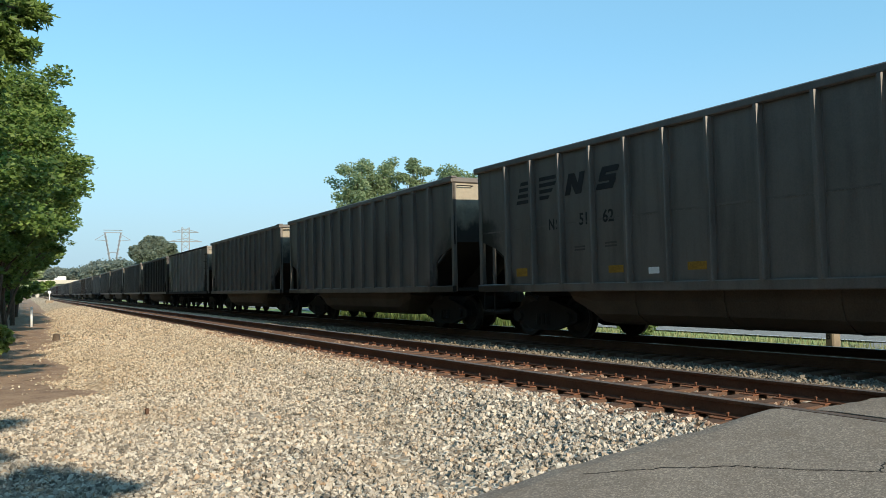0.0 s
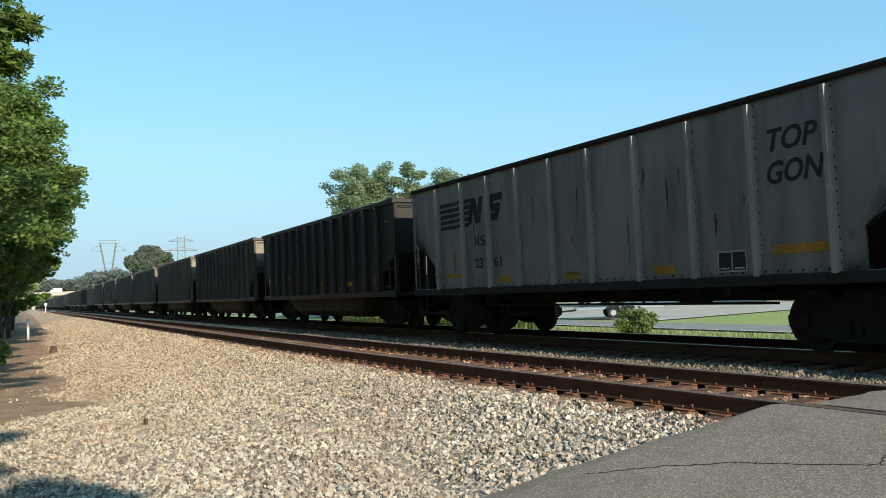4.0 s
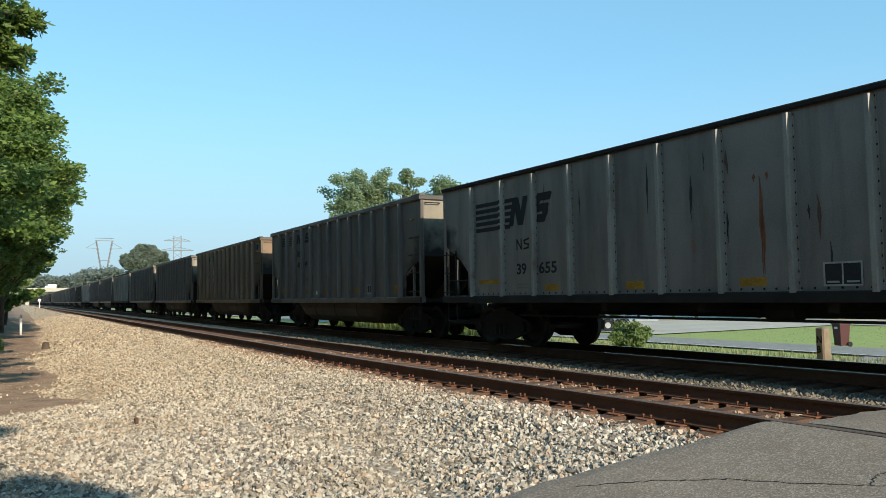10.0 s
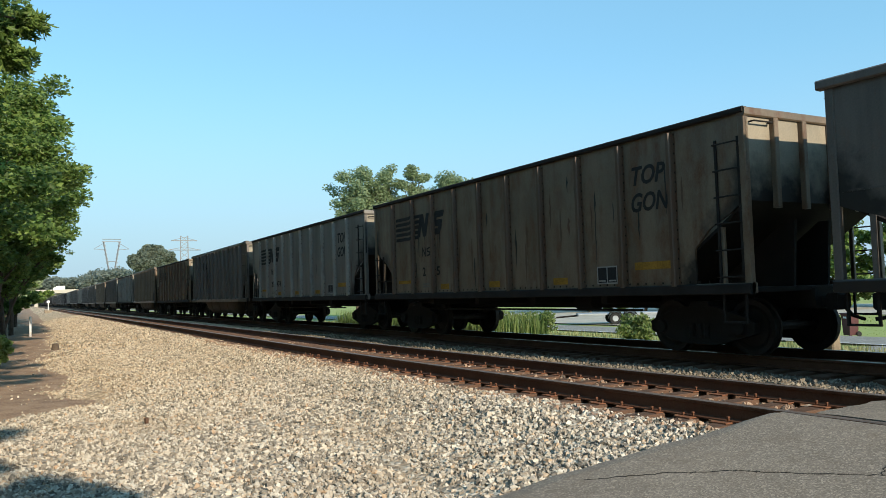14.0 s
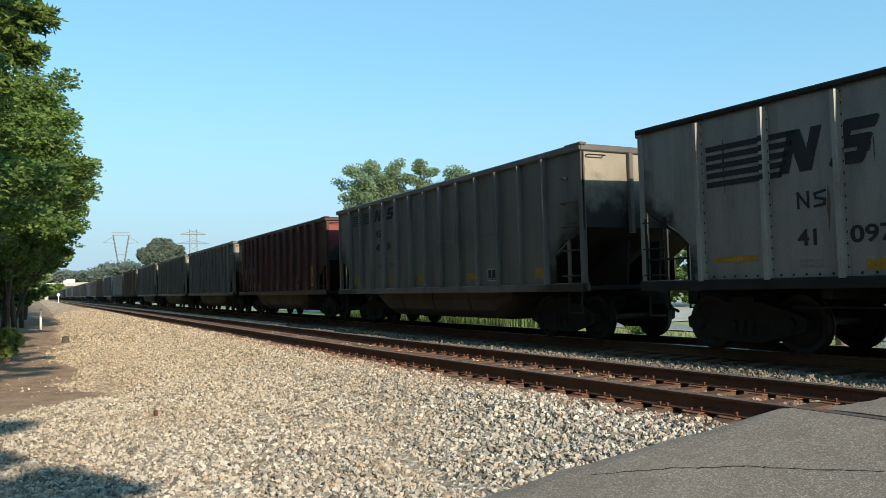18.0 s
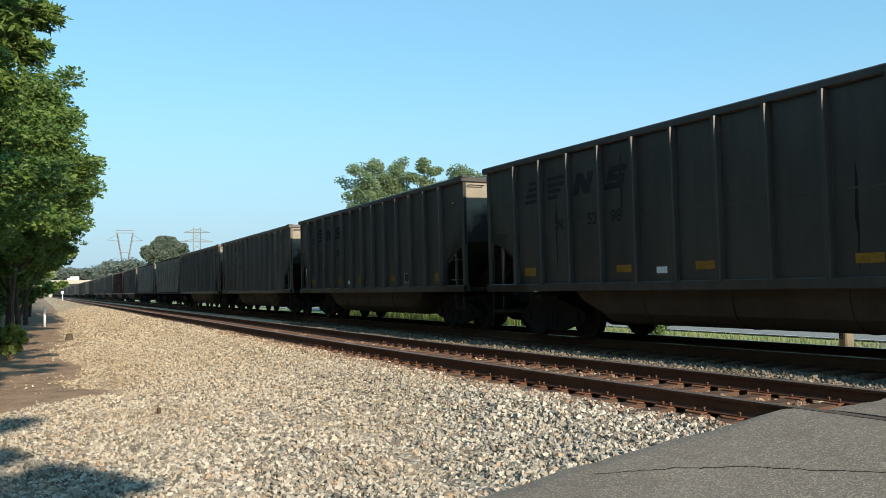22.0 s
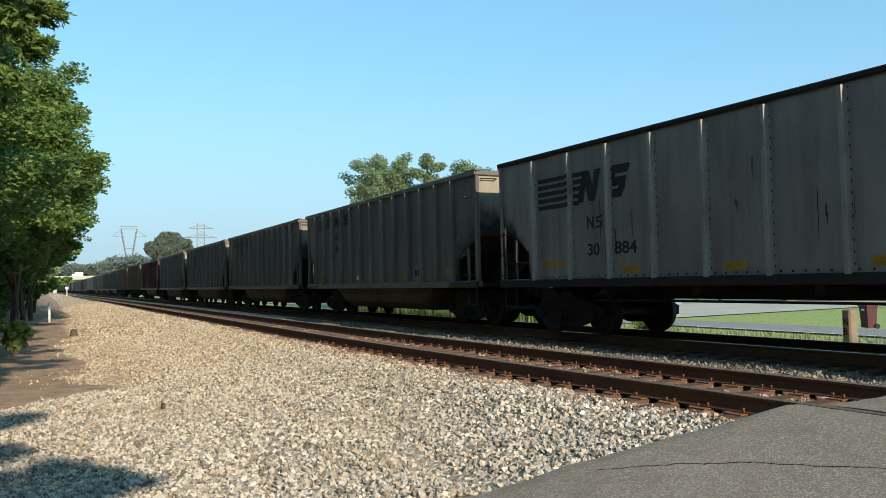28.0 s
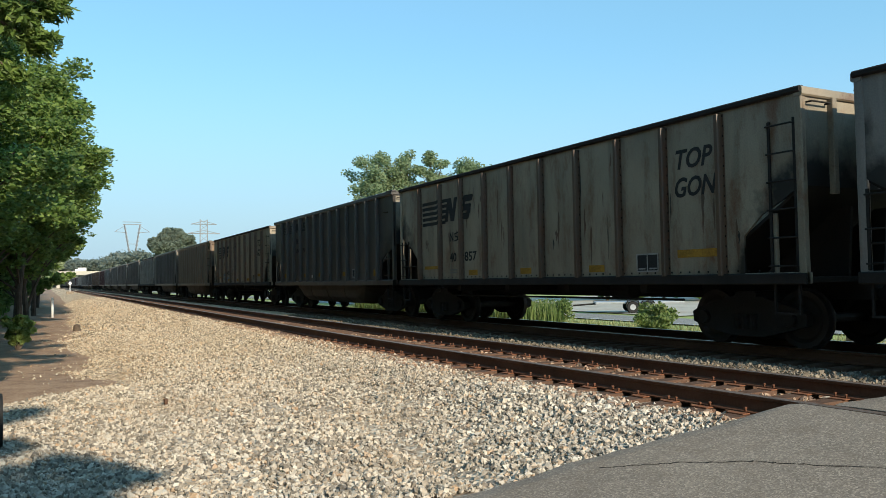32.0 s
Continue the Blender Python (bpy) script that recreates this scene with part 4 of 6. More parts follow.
    if tub:
        sec = [(-1.5, 1.04), (-1.5, 0.8), (-1.42, 0.56), (-1.2, 0.4), (-0.9, 0.34), (0.9, 0.34), (1.2, 0.4), (1.42, 0.56), (1.5, 0.8), (1.5, 1.04)]
        rings = []
        for y, k in ((-3.75, 0.0), (-3.65, 0.3), (-3.0, 1.0), (3.0, 1.0), (3.65, 0.3), (3.75, 0.0)):
            rings.append([(x * (0.97 + 0.03 * k), y, 1.04 + (z - 1.04) * (0.25 + 0.75 * k)) for x, z in sec])
        part("tub", Mesh().loft(rings), M_TUB, car, "dusty rounded steel tub")
        for y in () if far else (-1.9, 0.0, 1.9):
            sm = [(x * 1.012, z - 0.008) for x, z in sec]
            part("tub_band", Mesh().loft([[(x, y + d, z) for x, z in sm] for d in (-0.04, 0.04)]), M_TUB, car)
    else:
        for y in (-3.3, -1.1, 1.1, 3.3):
            part("cross_bearer", Mesh().box(-W2 + 0.04, W2 - 0.04, -0.08, 0.08, z0 - 0.28, z0 - 0.06, 0.015), M_FRAME, car, at=pose(0, y, 0))
        part("brake_pipe", Mesh().rod((-1.3, -half + 2.6, 0.72), (-1.3, half - 2.6, 0.72), 0.022), M_FRAME, car)
        part("brake_cylinder", Mesh().lathe([(0.001, -0.3), (0.17, -0.3), (0.18, 0.2), (0.001, 0.25)], 1, (-0.95, half - 8.7, 0.86), 12), M_FRAME, car)
    return car, half, top


def side_pose(s, half, z, out=0.024):
    """Pose on the near side, s metres behind the leading end; text then reads towards the trailing end."""
    m = Matrix(((0, 0, -1, -W2 - out), (-1, 0, 0, half - s), (0, 1, 0, z), (0, 0, 0, 1)))
    return m


def flat(points, d=0.004):
    """Thin painted shape from an outline in the plane x, y."""
    return Mesh().prism(points, 2, 0, d)


def stripes(car, half, s0, s1, z0, z1, n, paint, slant=0.0):
    h = (z1 - z0) / (2 * n - 1)
    for k in range(n):
        z = z0 + 2 * k * h
        c = slant * (n - 1 - k) / max(1, n - 1)
        part("stripe", flat([(0, 0), (s1 - s0 - c, 0), (s1 - s0 - c + (0.06 if slant else 0), h), (0, h)]), paint, car, at=side_pose(s0, half, z))


def emblem(car, half, s, s2, z, h, w, paint):
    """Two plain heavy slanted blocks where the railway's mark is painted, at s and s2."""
    k = 0.3 * h
    part("emblem", flat([(0, 0), (0.3 * w, 0), (0.3 * w + k * 0.45, 0.5 * h), (0.62 * w, 0), (0.95 * w, 0), (0.95 * w + k, h), (0.65 * w + k, h), (0.65 * w + k * 0.55, 0.5 * h), (0.34 * w + k, h), (k, h)]), paint, car, at=side_pose(s, half, z))
    b = Mesh()
    for a, c, e, f in ((0, 0.27, 0.0, 0.9), (0.36, 0.63, 0.06, 0.94), (0.73, 1.0, 0.1, 1.0)):
        v = 0.05 * h
        b.prism([(e * w + k * a + v, a * h), (f * w + k * a - v, a * h), (f * w + k * a, a * h + v), (f * w + k * c, c * h - v), (f * w + k * c - v, c * h), (e * w + k * c + v, c * h), (e * w + k * c, c * h - v), (e * w + k * a, a * h + v)], 2, 0, 0.004)
    for e, f, a, c in ((0.64, 0.96, 0.22, 0.42), (0.06, 0.37, 0.57, 0.78)):
        b.prism([(e * w + k * a, a * h), (f * w + k * a, a * h), (f * w + k * c, c * h), (e * w + k * c, c * h)], 2, 0, 0.005)
    part("emblem", b, paint, car, at=side_pose(s2, half, z))


STROKES = {
    "n": (((0, 0), (0, 1)), ((0, 1), (1, 0)), ((1, 0), (1, 1))),
    "s": (((1, 1), (0, 0.85)), ((0, 0.85), (0.1, 0.55)), ((0.1, 0.55), (0.95, 0.42)), ((0.95, 0.42), (0.9, 0.08)), ((0.9, 0.08), (0, 0))),
    "c": (((1, 0.9), (0.3, 1)), ((0.3, 1), (0, 0.6)), ((0, 0.6), (0.1, 0.1)), ((0.1, 0.1), (1, 0.05))),
    "r": (((0, 0), (0, 1)), ((0, 1), (0.9, 0.9)), ((0.9, 0.9), (0.8, 0.5)), ((0.8, 0.5), (0, 0.48)), ((0.45, 0.48), (1, 0)))}


def reporting_mark(car, half, s, z, shapes, w, h, gap, t, paint):
    """Small painted owner's mark built of plain strokes."""
    m = Mesh()
    n = 0
    for j, shape in enumerate(shapes):
        for a, b in STROKES[shape]:
            p, q = Vector((a[0] * w, a[1] * h)), Vector((b[0] * w, b[1] * h))
            d = (q - p).normalized()
            o = Vector((-d.y, d.x)) * t / 2
            p, q = p - d * t / 2, q + d * t / 2
            n += 1
            m.prism([(v.x + j * (w + gap), v.y) for v in (p - o, q - o, q + o, p + o)], 2, 0, 0.002 + 0.0006 * n)
    part("reporting_mark", m, paint, car, at=side_pose(s, half, z))


def over_ribs(car, kind, half, s0, s1, z0, z1, paint):
    """Paint of a mark carried across the faces of the ribs."""
    d = 0.1 if kind == "topgon" else 0.115
    for p in rib_spots(kind):
        if s0 < p < s1:
            patch(car, "painted_rib_face", half, p - 0.03, z0, 0.06, z1 - z0, paint, 0.022 + d)


def patch(car, name, half, s, z, w, h, paint, out=0.024):
    return part(name, flat([(0, 0), (w, 0), (w, h), (0, h)], 0.003), paint, car, at=side_pose(s, half, z, out))


def digits(car, half, s, z, text, size, paint, wide=1.0):
    part("lettering", letters(text, size, paint, wide=wide), None, car, at=side_pose(s, half, z))


def bars(car, half, s, z, w, h, n, paint):
    """Small lines of writing that cannot be read."""
    for k in range(n):
        patch(car, "lettering_line", half, s, z + h * k * 1.6, w, h, paint)


def data_box(car, half, s, z, w, h, paint=None):
    b = Mesh()
    t = 0.025
    for p in ([(0, 0), (w, 0), (w, t), (0, t)], [(0, h - t), (w, h - t), (w, h), (0, h)], [(0, t), (t, t), (t, h - t), (0, h - t)], [(w - t, t), (w, t), (w, h - t), (w - t, h - t)], [(w / 2 - 0.01, t), (w / 2 + 0.01, t), (w / 2 + 0.01, h - t), (w / 2 - 0.01, h - t)]):
        b.prism(p, 2, 0, 0.004)
    b.prism([(0.05, h * 0.14), (w / 2 - 0.05, h * 0.14), (w / 2 - 0.05, h * 0.22), (0.05, h * 0.22)], 2, 0, 0.004)
    b.prism([(w / 2 + 0.05, h * 0.14), (w - 0.05, h * 0.14), (w - 0.05, h * 0.22), (w / 2 + 0.05, h * 0.22)], 2, 0, 0.004)
    patch(car, "stencil_panel", half, s, z, w, h, M_MARK)
    part("stencil", b, paint or M_MARKW, car, at=side_pose(s, half, z, 0.028))


def run_down(mesh, s, z, h, rnd, w=None):
    """A ragged run of rust or tar down the sheet from height z."""
    w = w or rnd.uniform(0.015, 0.05)
    a, b = [], []
    for k in range(7):
        f = k / 6
        q = w * min(1, 0.12 + 2.2 * f) * (1.05 - f) * rnd.uniform(0.5, 1.2)
        m = rnd.uniform(-0.25, 0.25) * w
        a.append((m - q, -h * f))
        b.append((m + q, -h * f))
    z = max(z, 1.2 + h)
    mesh.prism([(s + p, z + q) for p, q in a + b[::-1]], 2, 0, 0.002)


def mark_car(car, kind, half, style, number, rnd, mark=None):
    """Painted marks of one car, by its style."""
    ink = mark or M_MARK
    dark = M_MARK
    if style == "topgon":
        for k in range(5):
            z = 2.56 + 0.138 * k
            part("stripe", flat([(0, 0), (1.3 + 0.06 * k, 0), (1.33 + 0.06 * k, 0.085), (0, 0.085)]), ink, car, at=side_pose(1.44, half, z))
            over_ribs(car, kind, half, 1.44, 2.68 + 0.06 * k, z, z + 0.085, ink)
        emblem(car, half, 2.7, 3.46, 2.6, 0.59, 0.53, ink)
        reporting_mark(car, half, 2.98, 2.1, "ns", 0.15, 0.2, 0.1, 0.035, ink)
        digits(car, half, 2.95, 1.58, number[:2], 0.31, ink, 1.1)
        digits(car, half, 3.7, 1.58, number[2:].strip() or "0", 0.31, ink, 1.25)
        part("lettering", letters("TOP", 0.44, ink, shear=0.25, wide=0.92), None, car, at=side_pose(10.76, half, 2.88))
        part("lettering", letters("GON", 0.44, ink, shear=0.25, wide=0.86), None, car, at=side_pose(10.74, half, 2.42))
        data_box(car, half, 9.82, 1.2, 0.54, 0.32)
        for s, w in ((3.9, 0.42), (6.15, 0.42), (8.5, 0.45)):
            patch(car, "yellow_patch", half, s, 1.22, w, 0.13, M_YELLOW)
        patch(car, "yellow_patch", half, 1.52, 1.4, 0.78, 0.085, M_YELLOW)
        patch(car, "yellow_patch", half, 10.8, 1.42, 0.85, 0.13, M_YELLOW)
        bars(car, half, 2.96, 1.28, 0.36, 0.04, 2, M_PATCHG)
    elif style in ("hatch", "hatch_old"):
        old = style == "hatch_old"
        if old:
            for k in range(4):
                z = 2.81 + 0.127 * k
                part("stripe", flat([(0, 0), (0.5 - 0.04 * k, 0), (0.5 - 0.04 * k, 0.075), (0.024, 0.075)]), ink, car, at=side_pose(1.46 + 0.05 * k, half, z))
                part("stripe", flat([(0, 0), (0.27 + 0.11 * k, 0), (0.33 + 0.11 * k, 0.075), (0, 0.075)]), ink, car, at=side_pose(2.26, half, z + 0.02))
            emblem(car, half, 3.06, 3.95, 2.83, 0.41, 0.5, ink)
            reporting_mark(car, half, 2.56, 2.22, "ns", 0.13, 0.18, 0.1, 0.035, ink)
            digits(car, half, 3.45, 2.24, number[:3].strip(), 0.31, ink, 0.9)
            if number[3:].strip():
                digits(car, half, 4.1, 2.24, number[3:].strip(), 0.31, ink, 0.95)
        else:
            stripes(car, half, 1.32, 1.95, 3.16, 3.47, 5, ink)
            stripes(car, half, 2.22, 2.86, 3.16, 3.47, 5, ink)
            if mark:
                for p, z, w, h in ((3.12, 3.1, 0.66, 0.45), (4.02, 3.1, 0.66, 0.45), (3.16, 2.12, 0.6, 0.78), (4.05, 2.12, 0.5, 0.78)):
                    patch(car, "pale_panel", half, p, z, w, h, M_RIBPALE, 0.0215)
            emblem(car, half, 3.1, 4.0, 3.15, 0.35, 0.47, dark)
            reporting_mark(car, half, 3.2, 2.69, "ns", 0.13, 0.18, 0.09, 0.035, dark)
            digits(car, half, 3.17, 2.26, number[:3].strip(), 0.31, dark, 0.95)
            if number[3:].strip():
                digits(car, half, 4.02, 2.26, number[3:].strip(), 0.31, dark, 0.9)
        for s in (1.4, 4.22, 6.05, 8.72):
            if rnd.random() < 0.9:
                patch(car, "yellow_patch", half, s, 1.31 if s > 2 else 1.3, 0.38, 0.17 if s < 2 else 0.13, M_YELLOW)
        patch(car, "yellow_patch", half, 11.56, 1.27, 0.38, 0.2, M_YELLOW)
        data_box(car, half, 9.67, 1.24, 0.36, 0.28)
        bars(car, half, 3.3, 1.75, 0.3, 0.035, 2, M_SLATE)
        bars(car, half, 4.15, 1.78, 0.3, 0.035, 2, M_SLATE)
        if rnd.random() < 0.5 or old:
            patch(car, "white_card", half, 5.2, 1.27, 0.24, 0.11, M_WHITE)
    elif style == "plain_white":
        reporting_mark(car, half, 2.52, 2.24, "ns", 0.13, 0.2, 0.1, 0.035, M_MARKW)
        digits(car, half, 2.5, 1.75, number[:2], 0.31, M_MARKW)
        digits(car, half, 3.28, 1.75, number[2:], 0.31, M_MARKW)
        for s, z, h in ((1.52, 1.59, 0.24), (4.28, 1.45, 0.12), (6.97, 1.4, 0.17), (9.5, 1.36, 0.13), (11.6, 1.36, 0.2)):
            patch(car, "yellow_patch", half, s, z, 0.42, h, M_YELLOW)
    elif style == "wheel_mark":
        arc = Mesh()
        for r0, r1, t0, t1 in ((0.30, 0.37, -40, 200), (0.19, 0.25, -20, 200), (0.09, 0.14, 20, 200)):
            p = [(0.45 + r1 * math.cos(radians(t)), 0.36 + r1 * math.sin(radians(t))) for t in range(t0, t1 + 1, 20)]
            q = [(0.45 + r0 * math.cos(radians(t)), 0.36 + r0 * math.sin(radians(t))) for t in range(t0, t1 + 1, 20)]
            for i in range(len(p) - 1):
                arc.prism([q[i], p[i], p[i + 1], q[i + 1]], 2, 0, 0.004)
        for k in range(3):
            arc.prism([(0.0, 0.02 + 0.1 * k), (0.45 - 0.05 * k, 0.02 + 0.1 * k), (0.45 - 0.05 * k, 0.08 + 0.1 * k), (0.0, 0.08 + 0.1 * k)], 2, 0, 0.004)
        part("emblem", arc, M_MARKW, car, at=side_pose(0.05, half, 2.68))
        bars(car, half, 0.06, 3.38, 0.68, 0.075, 1, M_MARKW)
        reporting_mark(car, half, 1.98, 2.5, "cr", 0.16, 0.24, 0.1, 0.055, M_MARKW)
        for q, k in ((1.18, 0), (1.93, 2), (2.72, 4)):
            digits(car, half, q, 1.99, number[k:k + 2], 0.34, M_MARKW, 1.15)
        patch(car, "yellow_patch", half, 1.16, 1.72, 0.42, 0.22, M_YELLOW)
        bars(car, half, 1.98, 1.34, 0.3, 0.03, 3, M_MARKW)
        bars(car, half, 2.76, 1.34, 0.36, 0.03, 3, M_MARKW)
        bars(car, half, 0.98, 1.2, 0.035, 0.05, 6, M_MARKW)
        patch(car, "yellow_patch", half, 3.52, 1.32, 0.42, 0.11, M_YELLOW)
        patch(car, "yellow_patch", half, 6.72, 1.3, 0.44, 0.13, M_YELLOW)
        patch(car, "panel", half, 6.54, 3.06, 0.66, 0.32, M_TUB)
        data_box(car, half, 9.55, 1.28, 0.46, 0.29)
        patch(car, "yellow_patch", half, 9.6, 1.59, 0.36, 0.13, M_YELLOW)
        patch(car, "yellow_patch", half, 11.36, 1.76, 0.44, 0.28, M_YELLOW)
        patch(car, "yellow_patch", half, 11.36, 1.44, 0.44, 0.28, M_YELLOW)
        bars(car, half, 11.42, 1.5, 0.3, 0.05, 2, M_MARK)
        bars(car, half, 11.38, 1.31, 0.4, 0.07, 1, M_MARKW)


PROTO = {}
KINDS = (
        ("grey", "bathtub", M_GREY, "sooty grey steel coal gondola with a rounded tub belly"),
        ("slate", "bathtub", M_SLATE, "dark slate-grey steel coal gondola with a rounded tub belly"),
        ("brown", "bathtub", M_BROWN, "dusty brown steel coal gondola with pale ribs and a tub belly"),
        ("black", "tub_low", M_BLACK, "black steel coal gondola with yellow patches"),
        ("red", "flat_tub", M_RED, "oxide-red steel coal gondola with white lettering"),
        ("pale", "topgon", M_PALE, "pale grey ribbed coal gondola streaked with coal dust"),
        ("rusty", "topgon", M_RUSTY, "pale grey ribbed coal gondola blotched with rust"),
        ("rotten", "topgon", M_RUSTDARK, "brown rust-eaten ribbed coal gondola with faded lettering"))
for key, kind, paint, label in KINDS:
    PROTO[key] = (*build_car(kind, paint, label), kind, label)
    PROTO[key][0].matrix_basis = pose(TRACK_MID, -900 - 30 * len(PROTO), 0)

# leading end at 0 s, paint, style of marks, number
TRAIN = [
    (14.86, "grey", "hatch_old", "51362"), (0.56, "grey", "hatch_old", "51 10"), (-14.33, "grey", "hatch", "48 12"), (-29.03, "slate", "hatch", "486 1"), (-43.76, "black", "plain_white", "10611"),
    (-58.25, "pale", "topgon", "23 61"), (-72.65, "grey", "hatch", "48"), (-87.14, "grey", "hatch", "49 5"), (-101.54, "pale", "topgon", "32078"), (-115.65, "grey", "hatch", "487 2"),
    (-130.23, "grey", "hatch", "485 0"), (-144.95, "brown", "hatch", "46 13"), (-159.81, "grey", "hatch", "48249"), (-174.3, "pale", "topgon", "39655"), (-188.7, "brown", "hatch", "4   31"),
    (-203.24, "rotten", "topgon", "4  3"), (-217.65, "grey", "hatch_old", "51196"), (-231.88, "pale", "topgon", "39474"), (-245.94, "rotten", "topgon", "2  5"), (-260.31, "grey", "hatch", "48 91"),
    (-274.85, "grey", "hatch", "48"), (-289.35, "grey", "hatch_old", "51"), (-303.79, "red", "wheel_mark", "507725"), (-318.24, "grey", "hatch", "48 06"), (-332.87, "pale", "topgon", "41097"),
    (-347.22, "pale", "topgon", "40074"), (-360.9, "grey", "hatch", "4869"), (-375.14, "grey", "hatch", "48 23"), (-389.7, "slate", "hatch_old", "52175"), (-404.06, "slate", "hatch_old", "52298"),
    (-418.2, "rotten", "topgon", "2 882"), (-432.5, "rotten", "topgon", "3  1"), (-446.95, "red", "wheel_mark", "507639"), (-461.45, "grey", "hatch", "48619"), (-475.95, "grey", "hatch_old", "5 1 9"),
    (-490.15, "grey", "hatch", "48"), (-504.42, "grey", "hatch", "48"), (-518.71, "pale", "topgon", "30884"), (-532.5, "grey", "hatch", "4 0"), (-546.7, "brown", "hatch", "46627"),
    (-561.25, "rusty", "topgon", "41423"), (-575.48, "slate", "hatch", "49779"), (-589.3, "rusty", "topgon", "40857"), (-603.17, "pale", "topgon", "39 12"), (-617.45, "grey", "hatch", "48"),
]
AHEAD = ("grey", "grey", "pale", "black", "grey", "grey", "grey", "pale", "grey", "brown", "grey", "grey", "rusty", "grey", "grey", "pale", "grey", "grey", "red", "grey", "grey", "grey", "pale", "grey")
BROWN_MARK = {"brown": M_RIBTAN}
CARS = []
rnd = random.Random(5)
for i, (lead, key, style, number) in enumerate(TRAIN):
    proto, half, top, kind, label = PROTO[key]
    c = copy_thing(proto, pose(TRACK_MID + bend(lead - half), lead - half, 0))
    mark_car(c, kind, half, style, number, rnd, BROWN_MARK.get(key))
    if key == "brown":
        for p in (0.4, 12.45):
            patch(c, "panel", half, p, 3.22, 0.38, 0.34, M_RIBPALE)
            patch(c, "panel", half, p + 0.05, 3.27, 0.28, 0.24, M_FRAME, 0.03)
    if key in ("pale", "rusty", "rotten"):
        # dark runs and rust runs down the sheets
        tar, rust = Mesh(), Mesh()
        for _ in range(14 if key == "pale" else 34):
            s, z, h = rnd.uniform(1.3, 12.2), rnd.uniform(1.7, 3.4), rnd.uniform(0.2, 0.9)
            if rnd.random() < (0.6 if key == "pale" else 0.35):
                run_down(tar, s, z, h, rnd)
            else:
                run_down(rust, s, z, h, rnd, rnd.uniform(0.02, 0.07))
        tagged(part("tar_staining", tar, M_DRIP, c, at=side_pose(0, half, 0, 0.022)), kind="stuff")
        tagged(part("rust_staining", rust, M_RIBRUST, c, at=side_pose(0, half, 0, 0.021)), kind="stuff")
    if number == "3  1":
        for s, z, w, h, p in ((5.0, 1.17, 0.68, 0.98, M_PATCHB), (6.1, 1.3, 0.92, 0.74, M_DRIP), (7.25, 1.17, 0.9, 0.9, M_PATCHB), (8.62, 1.5, 0.88, 0.7, M_PATCHB), (4.1, 1.2, 0.4, 0.5, M_PATCHG), (9.5, 1.9, 0.4, 0.5, M_RIBRUST)):
            patch(c, "paint_patch", half, s, z, w, h, p, 0.0215)
    if i in (7, 12, 16, 23):
        for z in (2.23, 2.69):
            part("grab_iron", GRAB, None, c, at=pose(-W2 - 0.02, -half + 0.36, z))
    if i == 7:
        for s, z, w, h in ((5.9, 1.16, 0.75, 0.85), (7.0, 1.16, 0.95, 1.0), (8.3, 1.2, 0.35, 0.4)):
            patch(c, "paint_patch", half, s, z, w, h, M_PATCHG, 0.0215)
    if i == 25:
        tar = Mesh()
        for s, z, h, w in ((7.5, 2.35, 1.15, 0.06), (7.95, 2.5, 1.3, 0.14), (7.9, 3.15, 0.5, 0.03), (6.65, 2.6, 1.3, 0.035), (5.3, 2.2, 0.8, 0.03), (3.6, 3.2, 0.6, 0.04), (7.0, 3.4, 0.25, 0.1), (9.4, 2.9, 1.4, 0.07), (10.2, 2.6, 1.1, 0.05)):
            run_down(tar, s, z, h, rnd, w)
            run_down(tar, s + 0.03, z - 0.3 * h, 0.6 * h, rnd, 0.8 * w)
        tagged(part("tar_staining", tar, M_DRIP, c, at=side_pose(0, half, 0, 0.0235)), kind="stuff")
    if i == 13:
        rust = Mesh()
        for s, z, h, w in ((8.9, 2.8, 1.4, 0.05), (8.93, 2.5, 1.1, 0.06), (8.8, 2.85, 0.12, 0.04), (9.02, 2.85, 0.12, 0.04)):
            run_down(rust, s, z, h, rnd, w)
        tagged(part("rust_staining", rust, M_PLATE, c, at=side_pose(0, half, 0, 0.0235)), kind="stuff")
    if i == 40:
        for s, z, w, h in ((2.7, 1.28, 0.6, 0.16), (3.75, 1.28, 0.3, 0.16), (2.7, 1.52, 0.55, 0.12)):
            patch(c, "paint_patch", half, s, z, w, h, M_PATCHB, 0.0215)
    if number == "23 61":
        for s, z, w, h in ((5.0, 1.4, 0.8, 0.5), (6.2, 1.3, 0.7, 0.4)):
            patch(c, "paint_patch", half, s, z, w, h, M_PATCHG)
    if number in ("52298", "48 12"):
        soot = Mesh()
        for _ in range(6):
            run_down(soot, rnd.uniform(1.3, 12.0), rnd.uniform(2.6, 3.5), rnd.uniform(0.8, 1.9), rnd, rnd.uniform(0.03, 0.1))
        tagged(part("soot_staining", soot, M_FRAME, c, at=side_pose(0, half, 0, 0.022)), kind="stuff")
    CARS.append((c, lead - half))
lead = TRAIN[0][0]
for key in AHEAD:
    lead += 14.45
    if "far " + key not in PROTO:
        kind, paint, label = next(r[1:] for r in KINDS if r[0] == key)
        PROTO["far " + key] = (*build_car(kind, paint, label, True), kind, label)
    proto, half, top, kind, label = PROTO["far " + key]
    c = copy_thing(proto, pose(TRACK_MID + bend(lead - half), lead - half, 0))
    CARS.append((c, lead - half))
for proto, *_ in PROTO.values():
    for o in (*proto.children_recursive, proto):
        bpy.data.objects.remove(o)


